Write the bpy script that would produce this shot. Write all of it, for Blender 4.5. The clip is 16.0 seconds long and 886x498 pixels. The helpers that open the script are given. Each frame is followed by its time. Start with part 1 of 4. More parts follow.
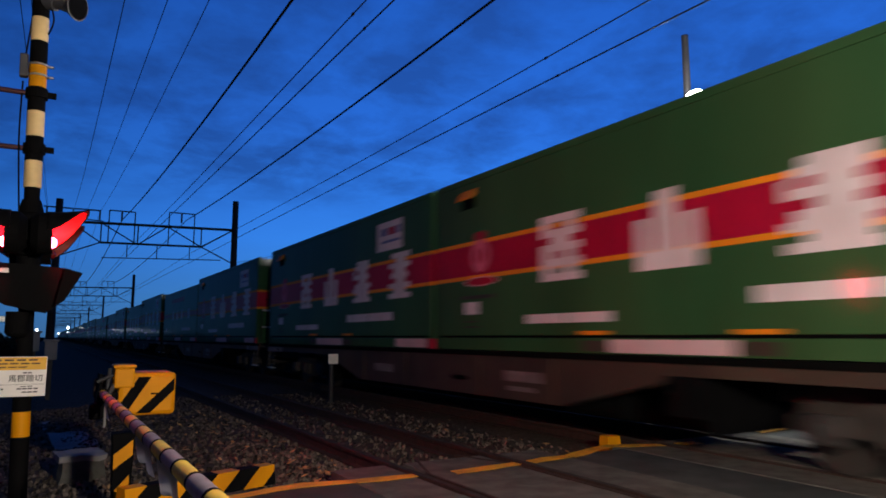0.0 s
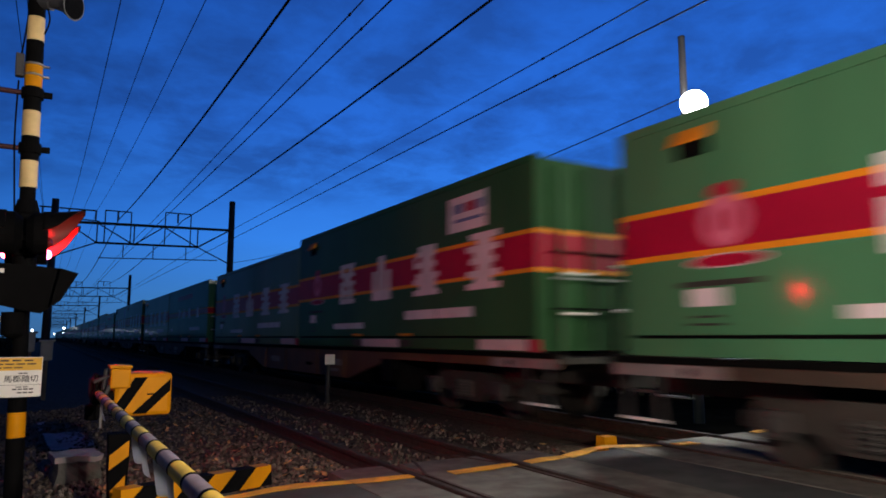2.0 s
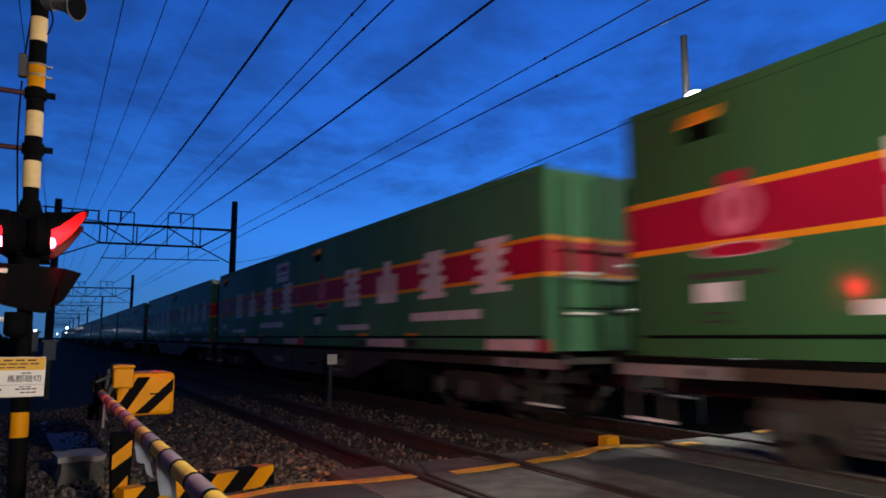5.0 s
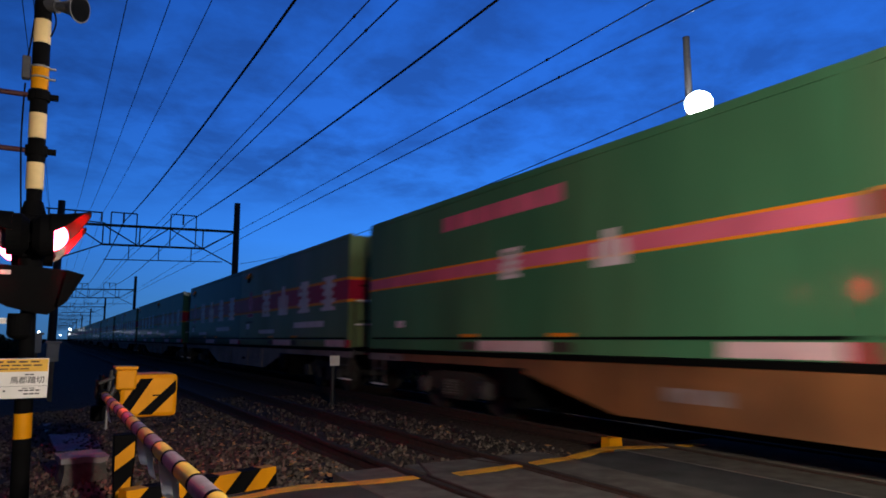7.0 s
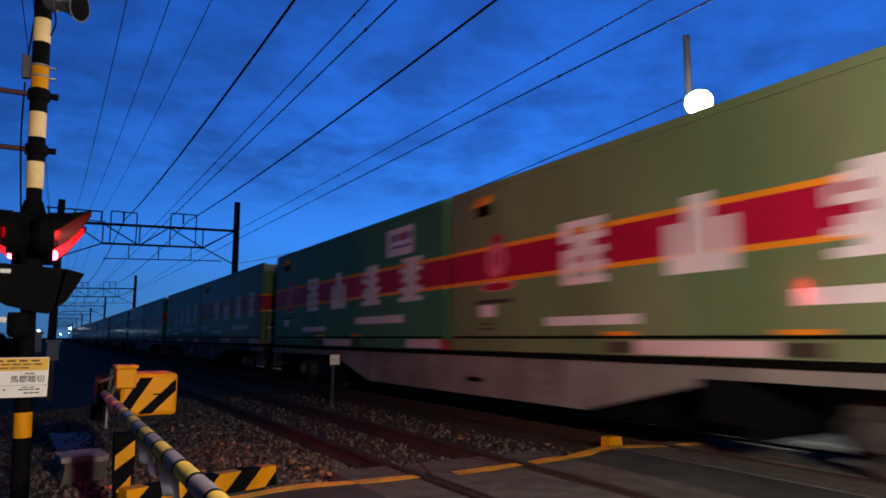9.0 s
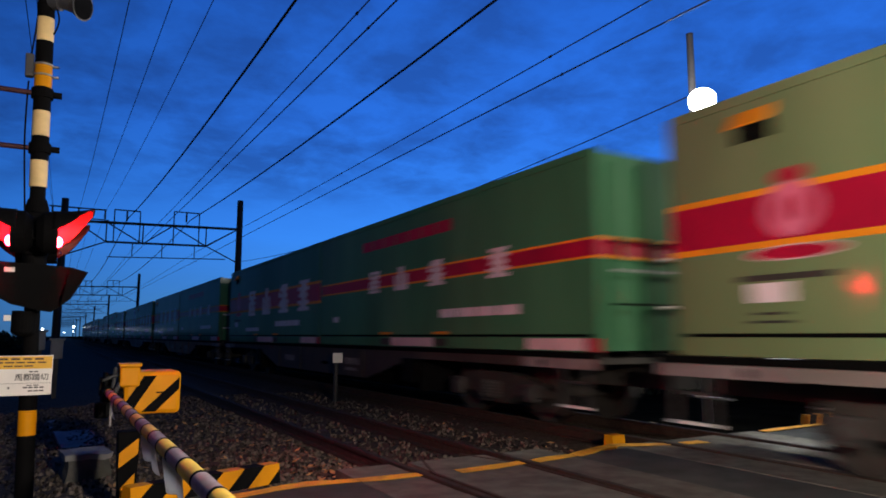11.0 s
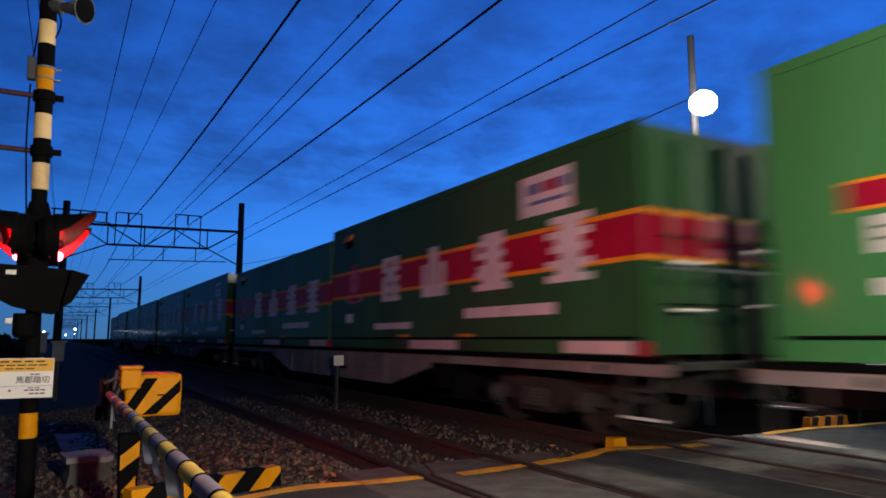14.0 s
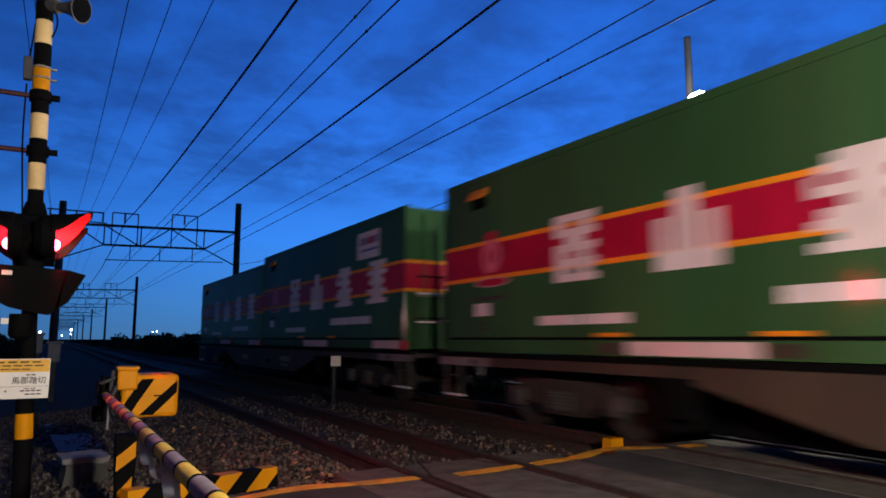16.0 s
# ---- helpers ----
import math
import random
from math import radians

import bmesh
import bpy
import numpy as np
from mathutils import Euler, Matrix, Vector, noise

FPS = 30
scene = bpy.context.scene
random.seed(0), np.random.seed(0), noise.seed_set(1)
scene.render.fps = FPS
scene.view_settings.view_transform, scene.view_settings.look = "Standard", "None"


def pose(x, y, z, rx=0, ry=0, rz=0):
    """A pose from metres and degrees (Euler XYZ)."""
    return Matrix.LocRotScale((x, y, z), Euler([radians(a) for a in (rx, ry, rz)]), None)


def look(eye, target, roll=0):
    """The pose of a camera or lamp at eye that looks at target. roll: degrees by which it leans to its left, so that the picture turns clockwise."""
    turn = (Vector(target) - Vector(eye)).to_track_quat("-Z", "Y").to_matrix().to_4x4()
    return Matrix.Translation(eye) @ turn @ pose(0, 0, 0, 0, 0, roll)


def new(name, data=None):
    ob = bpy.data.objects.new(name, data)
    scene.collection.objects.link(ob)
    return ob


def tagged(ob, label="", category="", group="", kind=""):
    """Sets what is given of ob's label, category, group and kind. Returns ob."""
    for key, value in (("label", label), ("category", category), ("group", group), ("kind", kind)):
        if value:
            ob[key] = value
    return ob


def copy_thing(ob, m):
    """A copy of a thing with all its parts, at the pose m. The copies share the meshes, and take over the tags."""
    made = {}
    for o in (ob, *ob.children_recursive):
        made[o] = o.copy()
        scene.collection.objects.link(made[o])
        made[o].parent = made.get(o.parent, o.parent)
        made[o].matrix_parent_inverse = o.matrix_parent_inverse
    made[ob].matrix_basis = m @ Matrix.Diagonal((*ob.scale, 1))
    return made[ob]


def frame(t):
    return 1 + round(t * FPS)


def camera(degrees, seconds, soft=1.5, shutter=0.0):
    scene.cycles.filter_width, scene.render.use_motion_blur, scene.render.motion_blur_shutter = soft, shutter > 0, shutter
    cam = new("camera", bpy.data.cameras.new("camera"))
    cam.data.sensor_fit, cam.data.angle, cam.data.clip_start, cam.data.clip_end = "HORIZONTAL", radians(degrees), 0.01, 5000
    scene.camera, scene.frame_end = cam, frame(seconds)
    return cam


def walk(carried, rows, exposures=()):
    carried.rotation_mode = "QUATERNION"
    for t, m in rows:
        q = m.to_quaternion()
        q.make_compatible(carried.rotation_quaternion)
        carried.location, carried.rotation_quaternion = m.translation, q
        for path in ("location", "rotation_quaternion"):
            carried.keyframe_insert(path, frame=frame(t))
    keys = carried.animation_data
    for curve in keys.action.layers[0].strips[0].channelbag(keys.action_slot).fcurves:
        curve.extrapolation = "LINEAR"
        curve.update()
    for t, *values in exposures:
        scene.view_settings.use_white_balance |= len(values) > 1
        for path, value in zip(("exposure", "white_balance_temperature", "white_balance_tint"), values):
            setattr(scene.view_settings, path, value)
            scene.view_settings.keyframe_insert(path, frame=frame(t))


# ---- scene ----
EYE = (0.0, 0.0, 1.19)
F = 1200.0
cam = camera(66.32, 16.0, 1.75, 0.32)


def aim(dx, dy, roll=0.0):
    """Camera pose for a picture that has slid by dx, dy from its resting place."""
    yaw = radians(29.83) - dx / F * 0.90
    tilt = radians(7.55) + dy / F
    way = Vector((math.sin(yaw) * math.cos(tilt), math.cos(yaw) * math.cos(tilt), math.sin(tilt)))
    return look(EYE, Vector(EYE) + way, roll)


walk(cam, [(0.0, aim(-5.0, -3.6)), (0.5, aim(-6.7, -3.7)), (1.0, aim(-8.1, -3.8)), (1.5, aim(-10.2, -3.8)), (2.0, aim(-11.3, -2.9)),
           (2.5, aim(-11.5, -2.5)), (3.0, aim(-11.1, -3.7)), (3.5, aim(-10.7, -5.0)), (4.0, aim(-9.2, -4.2)), (6.5, aim(-3.5, -1.5)),
           (7.0, aim(-2.1, -0.6)), (7.5, aim(-3.5, -0.8)), (8.0, aim(-3.6, -2.1)), (8.5, aim(-3.6, -2.5)), (9.0, aim(-2.1, -2.3)),
           (11.5, aim(3.8, -5.7)), (12.0, aim(3.4, -4.2)), (12.5, aim(4.2, -4.6)), (13.0, aim(5.5, -2.5)), (13.5, aim(6.9, -0.2)),
           (14.0, aim(5.7, -0.9)), (14.5, aim(2.9, 0.0)), (15.0, aim(1.1, 0.4)), (15.5, aim(0.4, 0.0)), (16.0, aim(0.0, 0.0))],
     [(0.0, -0.13), (1.5, -0.12), (4.0, -0.08), (6.5, 0.0), (16.0, 0.06)])

# ---- sky and large lights ----
world = bpy.data.worlds.new("dusk")
scene.world = world
world.use_nodes = True
wn, wl = world.node_tree.nodes, world.node_tree.links
wn.clear()


def wnode(kind, **sets):
    n = wn.new(kind)
    for k, v in sets.items():
        n.inputs[k].default_value = v
    return n


tc = wn.new("ShaderNodeTexCoord")
sep = wn.new("ShaderNodeSeparateXYZ")
wl.new(tc.outputs["Generated"], sep.inputs[0])
ramp = wn.new("ShaderNodeValToRGB")
wl.new(sep.outputs["Z"], ramp.inputs[0])
stops = ((0.0, (0.062, 0.198, 0.46)), (0.05, (0.052, 0.228, 0.65)), (0.14, (0.038, 0.240, 0.92)), (0.20, (0.029, 0.196, 0.83)), (0.30, (0.022, 0.156, 0.76)),
         (0.46, (0.016, 0.118, 0.62)), (0.72, (0.014, 0.095, 0.52)), (1.0, (0.012, 0.080, 0.42)))
while len(ramp.color_ramp.elements) < len(stops):
    ramp.color_ramp.elements.new(0.5)
for e, (p, c) in zip(ramp.color_ramp.elements, stops):
    e.position, e.color = p, (c[0] * 1.05, c[1] * 1.05, c[2], 1)
# the last daylight lies ahead; the sky behind has gone dark
ahead = wn.new("ShaderNodeVectorMath")
ahead.operation = "DOT_PRODUCT"
wl.new(tc.outputs["Generated"], ahead.inputs[0])
ahead.inputs[1].default_value = (0.80, 0.60, 0.0)
dusk = wn.new("ShaderNodeMapRange")
dusk.interpolation_type = "SMOOTHSTEP"
for k, v in (("From Min", 0.0), ("From Max", 0.98), ("To Min", 0.11), ("To Max", 1.05)):
    dusk.inputs[k].default_value = v
wl.new(ahead.outputs["Value"], dusk.inputs[0])
# the clouds lie on a flat deck: divide the way by its rise
zc = wn.new("ShaderNodeMath")
zc.operation = "MAXIMUM"
wl.new(sep.outputs["Z"], zc.inputs[0])
zc.inputs[1].default_value = 0.0
zadd = wn.new("ShaderNodeMath")
zadd.operation = "ADD"
wl.new(zc.outputs[0], zadd.inputs[0])
zadd.inputs[1].default_value = 0.16
dv = wn.new("ShaderNodeVectorMath")
dv.operation = "DIVIDE"
wl.new(tc.outputs["Generated"], dv.inputs[0])
wl.new(zadd.outputs[0], dv.inputs[1])
noise1 = wnode("ShaderNodeTexNoise", Scale=4.2, Detail=8.0, Roughness=0.60, Distortion=0.2)
wl.new(dv.outputs[0], noise1.inputs["Vector"])
cr = wn.new("ShaderNodeValToRGB")
cr.color_ramp.elements[0].position, cr.color_ramp.elements[0].color = 0.38, (0, 0, 0, 1)
cr.color_ramp.elements[1].position, cr.color_ramp.elements[1].color = 0.64, (1, 1, 1, 1)
wl.new(noise1.outputs[0], cr.inputs[0])
mixc = wn.new("ShaderNodeMix")
mixc.data_type = "RGBA"
mulf = wn.new("ShaderNodeMath")
mulf.operation = "MULTIPLY"
mulf.inputs[1].default_value = 0.60
fade = wn.new("ShaderNodeMapRange")
fade.interpolation_type = "SMOOTHSTEP"
for k, v in (("From Min", 0.16), ("From Max", 0.24), ("To Min", 0.06), ("To Max", 1.0)):
    fade.inputs[k].default_value = v
wl.new(sep.outputs["Z"], fade.inputs[0])
thin = wn.new("ShaderNodeMath")
thin.operation = "MULTIPLY"
wl.new(cr.outputs[0], thin.inputs[0])
wl.new(fade.outputs[0], thin.inputs[1])
wl.new(thin.outputs[0], mulf.inputs[0])
wl.new(mulf.outputs[0], mixc.inputs["Factor"])
wl.new(ramp.outputs[0], mixc.inputs["A"])
mixc.inputs["B"].default_value = (0.013, 0.058, 0.27, 1)
bg = wnode("ShaderNodeBackground", Strength=1.0)
wl.new(dusk.outputs[0], bg.inputs["Strength"])
wl.new(mixc.outputs["Result"], bg.inputs["Color"])
wout = wn.new("ShaderNodeOutputWorld")
wl.new(bg.outputs[0], wout.inputs["Surface"])


def lamp(name, place, power, colour, size=0.15):
    d = bpy.data.lights.new(name, "POINT")
    d.energy, d.color, d.shadow_soft_size = power, colour, size
    ob = new(name, d)
    ob.location = place
    return ob


NEAR_LAMP = (1.3, -1.4, 2.1)
FAR_LAMP = (9.45, 7.57, 5.21)
lamp("street_light_near", NEAR_LAMP, 1620, (1.0, 0.86, 0.71), 0.12)
far = bpy.data.lights.new("street_light_far", "SPOT")
far.energy, far.color, far.shadow_soft_size, far.spot_size, far.spot_blend = 2000, (0.95, 1.0, 0.95), 0.12, radians(58), 0.5
far_ob = new("street_light_far", far)
far_ob.matrix_basis = look((FAR_LAMP[0], FAR_LAMP[1], FAR_LAMP[2] - 0.25), (4.5, 4.5, 0.4))


# an unseen spot added beyond the train to light the container ends
END_FILL_AT = (14.0, 4.3, 5.0)
end_fill = bpy.data.lights.new("container_end_fill", "SPOT")
end_fill.energy, end_fill.color, end_fill.shadow_soft_size, end_fill.spot_size, end_fill.spot_blend = 2300, (1.0, 0.95, 0.80), 0.15, radians(62), 0.5
new("container_end_fill", end_fill).matrix_basis = look(END_FILL_AT, (6.6, 7.0, 2.2))


# ---- materials ----
def mat(name, colour, rough=0.6, metal=0.0, vary=0.25, scale=6.0, bump=0.0, bump_scale=40.0, coat=0.0, dirt=None, dirt_amount=0.0, island=False, emit=None, power=0.0, stretch=None, spec=0.4):
    """A node material: a base colour broken up by two noises, with bump and an optional second, dirtier colour."""
    m = bpy.data.materials.new(name)
    m.use_nodes = True
    n, l = m.node_tree.nodes, m.node_tree.links
    b = n["Principled BSDF"]
    b.inputs["Roughness"].default_value, b.inputs["Metallic"].default_value = rough, metal
    b.inputs["Coat Weight"].default_value = coat
    b.inputs["Coat Roughness"].default_value = 0.105
    b.inputs["Specular IOR Level"].default_value = spec
    co = n.new("ShaderNodeTexCoord")
    vec = co.outputs["Object"]
    if stretch:
        mp = n.new("ShaderNodeMapping")
        mp.inputs["Scale"].default_value = stretch
        l.new(vec, mp.inputs["Vector"])
        vec = mp.outputs[0]
    t1 = n.new("ShaderNodeTexNoise")
    t1.inputs["Scale"].default_value, t1.inputs["Detail"].default_value = scale, 6.0
    l.new(vec, t1.inputs["Vector"])
    r1 = n.new("ShaderNodeMapRange")
    r1.inputs["From Min"].default_value, r1.inputs["From Max"].default_value = 0.3, 0.7
    r1.inputs["To Min"].default_value, r1.inputs["To Max"].default_value = 1.0 - vary, 1.0 + vary
    l.new(t1.outputs[0], r1.inputs[0])
    val = r1.outputs[0]
    rnd = None
    if island:
        rnd = n.new("ShaderNodeNewGeometry").outputs["Random Per Island"]
        r2 = n.new("ShaderNodeMapRange")
        r2.inputs["To Min"].default_value, r2.inputs["To Max"].default_value = 0.15, 1.95
        l.new(rnd, r2.inputs[0])
        mm = n.new("ShaderNodeMath")
        mm.operation = "MULTIPLY"
        l.new(val, mm.inputs[0])
        l.new(r2.outputs[0], mm.inputs[1])
        val = mm.outputs[0]
    vm = n.new("ShaderNodeVectorMath")
    vm.operation = "SCALE"
    l.new(val, vm.inputs["Scale"])
    if dirt:
        t2 = n.new("ShaderNodeTexNoise")
        t2.inputs["Scale"].default_value, t2.inputs["Detail"].default_value = scale * 0.35, 8.0
        l.new(vec, t2.inputs["Vector"])
        rr = n.new("ShaderNodeMapRange")
        rr.inputs["From Min"].default_value, rr.inputs["From Max"].default_value = 0.45, 0.72
        rr.inputs["To Max"].default_value = dirt_amount
        l.new(t2.outputs[0], rr.inputs[0])
        mx = n.new("ShaderNodeMix")
        mx.data_type = "RGBA"
        l.new(rr.outputs[0], mx.inputs["Factor"])
        mx.inputs["A"].default_value, mx.inputs["B"].default_value = (*colour, 1), (*dirt, 1)
        l.new(mx.outputs["Result"], vm.inputs[0])
    else:
        vm.inputs[0].default_value = colour
    l.new(vm.outputs[0], b.inputs["Base Color"])
    if bump:
        t3 = n.new("ShaderNodeTexNoise")
        t3.inputs["Scale"].default_value, t3.inputs["Detail"].default_value = bump_scale, 4.0
        l.new(vec, t3.inputs["Vector"])
        bp = n.new("ShaderNodeBump")
        bp.inputs["Strength"].default_value, bp.inputs["Distance"].default_value = bump, 0.01
        l.new(t3.outputs[0], bp.inputs["Height"])
        l.new(bp.outputs[0], b.inputs["Normal"])
    if emit:
        b.inputs["Emission Color"].default_value, b.inputs["Emission Strength"].default_value = (*emit, 1), power
    return m


M = {
    "green": mat("container_green", (0.030, 0.090, 0.034), 0.62, 0, 0.24, 0.9, 0.02, 3, 0.20, (0.058, 0.066, 0.024), 0.6, stretch=(1, 1, 0.22), spec=0.06),
    # the low containers' green carries lamp haze and blue skylight in its colour
    "olive": mat("container_hazed_olive", (0.055, 0.170, 0.084), 0.62, 0, 0.24, 0.9, 0.02, 3, 0.18, (0.115, 0.152, 0.075), 0.6, stretch=(1, 1, 0.22), spec=0.06),
    "darkolive": mat("container_dark_olive", (0.034, 0.056, 0.018), 0.62, 0, 0.24, 0.9, 0.02, 3, 0.24, (0.056, 0.058, 0.022), 0.6, stretch=(1, 1, 0.22), spec=0.06),
    "freshgreen": mat("container_fresh_green", (0.045, 0.185, 0.062), 0.6, 0, 0.20, 0.9, 0.02, 3, 0.18, (0.09, 0.19, 0.06), 0.5, stretch=(1, 1, 0.22), spec=0.06),
    # paler green: the far lamp's veil of glare is mixed into the paint
    "hazedgreen": mat("container_hazed_pale_green", (0.125, 0.178, 0.080), 0.62, 0, 0.22, 0.9, 0.02, 3, 0.22, (0.24, 0.18, 0.125), 0.65, stretch=(1, 1, 0.22), spec=0.06),
    "maroon": mat("stripe_maroon", (0.36, 0.004, 0.030), 0.6, 0, 0.15, 1.5, coat=0.14, spec=0.2),
    "blue": mat("panel_blue", (0.10, 0.13, 0.30), 0.5, 0, 0.15, 3.0),
    "pinkwhite": mat("faded_pink_strip", (0.62, 0.42, 0.45), 0.6, 0, 0.15, 3.0, spec=0.2),
    "pink": mat("stripe_pink", (0.62, 0.13, 0.22), 0.6, 0, 0.15, 1.5, coat=0.1, spec=0.2),
    "orange": mat("stripe_orange", (0.75, 0.24, 0.010), 0.6, 0, 0.12, 2.0, spec=0.2),
    "white": mat("lettering_white", (0.68, 0.58, 0.62), 0.6, 0, 0.12, 3.0, coat=0.2, spec=0.2),
    "black": mat("black_paint", (0.0035, 0.0035, 0.004), 0.8, 0, 0.3, 6.0, 0.05, 60, spec=0.05),
    "gap": mat("seal_and_shadow_black", (0.003, 0.003, 0.003), 0.9, spec=0.05),
    "brown": mat("wagon_rust_brown", (0.042, 0.026, 0.018), 0.7, 0, 0.35, 1.5, 0.1, 20, 0, (0.042, 0.030, 0.025), 0.7),
    "orangewagon": mat("wagon_orange_brown", (0.165, 0.066, 0.021), 0.65, 0, 0.35, 1.5, 0.1, 20, 0, (0.105, 0.055, 0.030), 0.7),
    "darkorange": mat("wagon_dark_orange", (0.105, 0.040, 0.010), 0.65, 0, 0.35, 1.5, 0.1, 20, 0, (0.052, 0.028, 0.014), 0.7),
    "greywagon": mat("wagon_grey", (0.19, 0.165, 0.155), 0.7, 0, 0.3, 1.5, 0.1, 20, 0, (0.10, 0.05, 0.035), 0.6),
    "endgrey": mat("worn_white_panel", (0.21, 0.17, 0.175), 0.7, 0, 0.35, 2.5, 0.05, 20, 0, (0.09, 0.06, 0.05), 0.8),
    "axle": mat("axle_box_paint", (0.042, 0.038, 0.037), 0.6, 0.1, 0.35, 5.0, 0.1, 30),
    "bogie": mat("bogie_grime", (0.034, 0.029, 0.026), 0.75, 0.1, 0.4, 6.0, 0.2, 30),
    "steel": mat("rail_head_steel", (0.045, 0.039, 0.035), 0.8, 0.1, 0.3, 5.0, spec=0.1),
    "rust": mat("rusty_rail", (0.030, 0.014, 0.009), 0.85, 0, 0.35, 12.0, 0.2, 60),
    "asphalt": mat("asphalt", (0.064, 0.068, 0.067), 0.85, 0, 0.25, 2.2, 0.35, 160, 0, (0.098, 0.102, 0.098), 0.6, spec=0.03),
    "panel": mat("crossing_panel", (0.128, 0.122, 0.110), 0.92, 0, 0.25, 5.0, 0.3, 120, 0, (0.082, 0.076, 0.066), 0.7, spec=0.03),
    "yellowline": mat("yellow_road_paint", (0.78, 0.38, 0.018), 0.7, 0, 0.22, 9.0, 0.2, 120, 0, (0.30, 0.16, 0.03), 0.7),
    "yellow": mat("yellow_enamel", (0.62, 0.250, 0.003), 0.5, 0, 0.12, 5.0, 0.03, 30, 0.0, (0.40, 0.16, 0.006), 0.6, spec=0.1),
    "cream": mat("pale_yellow_band", (0.72, 0.52, 0.24), 0.5, 0, 0.12, 8.0, 0.03, 30, 0.1, (0.45, 0.30, 0.14), 0.5),
    "mauve": mat("worn_arm_band", (0.27, 0.21, 0.22), 0.6, 0, 0.3, 12.0, 0.05, 40),
    "galv": mat("galvanised_steel", (0.30, 0.30, 0.30), 0.5, 0.7, 0.2, 9.0),
    "darksteel": mat("dark_painted_steel", (0.028, 0.030, 0.036), 0.6, 0.3, 0.3, 4.0),
    "redbar": mat("dark_red_bar", (0.045, 0.008, 0.012), 0.55, 0, 0.2, 8.0),
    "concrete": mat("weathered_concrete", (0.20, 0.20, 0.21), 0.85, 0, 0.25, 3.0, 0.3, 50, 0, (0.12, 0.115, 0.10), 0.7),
    "darkconcrete": mat("dark_concrete", (0.072, 0.072, 0.070), 0.9, 0, 0.35, 6.0, 0.4, 40, 0, (0.035, 0.038, 0.026), 0.8),
    "stone": mat("ballast_stone", (0.080, 0.067, 0.056), 0.85, 0, 0.35, 14.0, 0.3, 60, island=True, spec=0.1),
    "ballast": mat("ballast_bed", (0.082, 0.067, 0.054), 0.9, 0, 0.45, 18.0, 1.0, 30, 0, (0.105, 0.082, 0.062), 0.8, spec=0.03),
    "soil": mat("dark_ground", (0.011, 0.0095, 0.006), 0.95, 0, 0.4, 0.8, 0.5, 8, 0, (0.020, 0.017, 0.010), 0.7, spec=0.0),
    "leaf": mat("dry_leaf", (0.30, 0.17, 0.06), 0.7, 0, 0.3, 30.0, island=True),
    "treeleaf": mat("dark_foliage", (0.035, 0.050, 0.022), 0.8, 0, 0.3, 2.0, island=True),
    "bark": mat("bark", (0.05, 0.04, 0.03), 0.9, 0, 0.3, 6.0, 0.4, 20),
    "sleeper": mat("concrete_sleeper", (0.06, 0.05, 0.042), 0.9, 0, 0.3, 6.0, 0.3, 40),
    "wire": mat("catenary_wire", (0.012, 0.012, 0.014), 0.6, 0.4, 0.1, 3.0),
    "porcelain": mat("insulator", (0.10, 0.10, 0.11), 0.35, 0, 0.1, 9.0),
    "cloth": mat("pale_streamer", (0.26, 0.26, 0.30), 0.7, 0, 0.15, 10.0),
    "horn": mat("horn_grey", (0.05, 0.05, 0.055), 0.5, 0, 0.15, 9.0),
    "armyellow": mat("arm_yellow", (0.90, 0.60, 0.05), 0.55, 0, 0.12, 12.0, 0.03, 40, 0, (0.45, 0.28, 0.06), 0.6),
    "plate": mat("sign_white", (0.72, 0.70, 0.68), 0.5, 0, 0.06, 9.0),
    "signyellow": mat("sign_yellow", (0.68, 0.38, 0.02), 0.5, 0, 0.08, 9.0),
    "ink": mat("sign_ink", (0.03, 0.03, 0.035), 0.6, 0, 0.1, 20.0),
    "cabinet": mat("grey_cabinet", (0.15, 0.17, 0.21), 0.55, 0, 0.12, 4.0),
    "shed": mat("dark_shed", (0.06, 0.07, 0.09), 0.8, 0, 0.2, 3.0),
    "red": mat("red_lens_lit", (0.4, 0.01, 0.01), 0.4, emit=(1.0, 0.010, 0.024), power=360.0),
    "lens": mat("red_lens", (0.12, 0.006, 0.006), 0.25, 0, 0.1, 9.0, coat=0.5),
    "visor": mat("visor_inside", (0.16, 0.012, 0.008), 0.6, 0, 0.15, 9.0),
    "lampglow": mat("lit_lamp", (0.8, 0.8, 0.8), 0.5, emit=(1.0, 0.98, 0.95), power=60.0),
    "farglow": mat("lit_far_lamp", (0.8, 0.8, 0.8), 0.5, emit=(0.85, 0.93, 1.0), power=9.0),
    "tail": mat("lit_tail_lamp", (0.4, 0.05, 0.03), 0.5, emit=(1.0, 0.75, 0.55), power=8.0),
}


# the streamers are thin plastic: half of the light passes through
cloth_nodes, cloth_links = M["cloth"].node_tree.nodes, M["cloth"].node_tree.links
sheer = cloth_nodes.new("ShaderNodeBsdfTranslucent")
sheer.inputs["Color"].default_value = (0.62, 0.62, 0.66, 1)
sheer_mix = cloth_nodes.new("ShaderNodeMixShader")
sheer_mix.inputs[0].default_value = 0.6
cloth_links.new(cloth_nodes["Principled BSDF"].outputs[0], sheer_mix.inputs[1])
cloth_links.new(sheer.outputs[0], sheer_mix.inputs[2])
cloth_links.new(sheer_mix.outputs[0], cloth_nodes["Material Output"].inputs["Surface"])


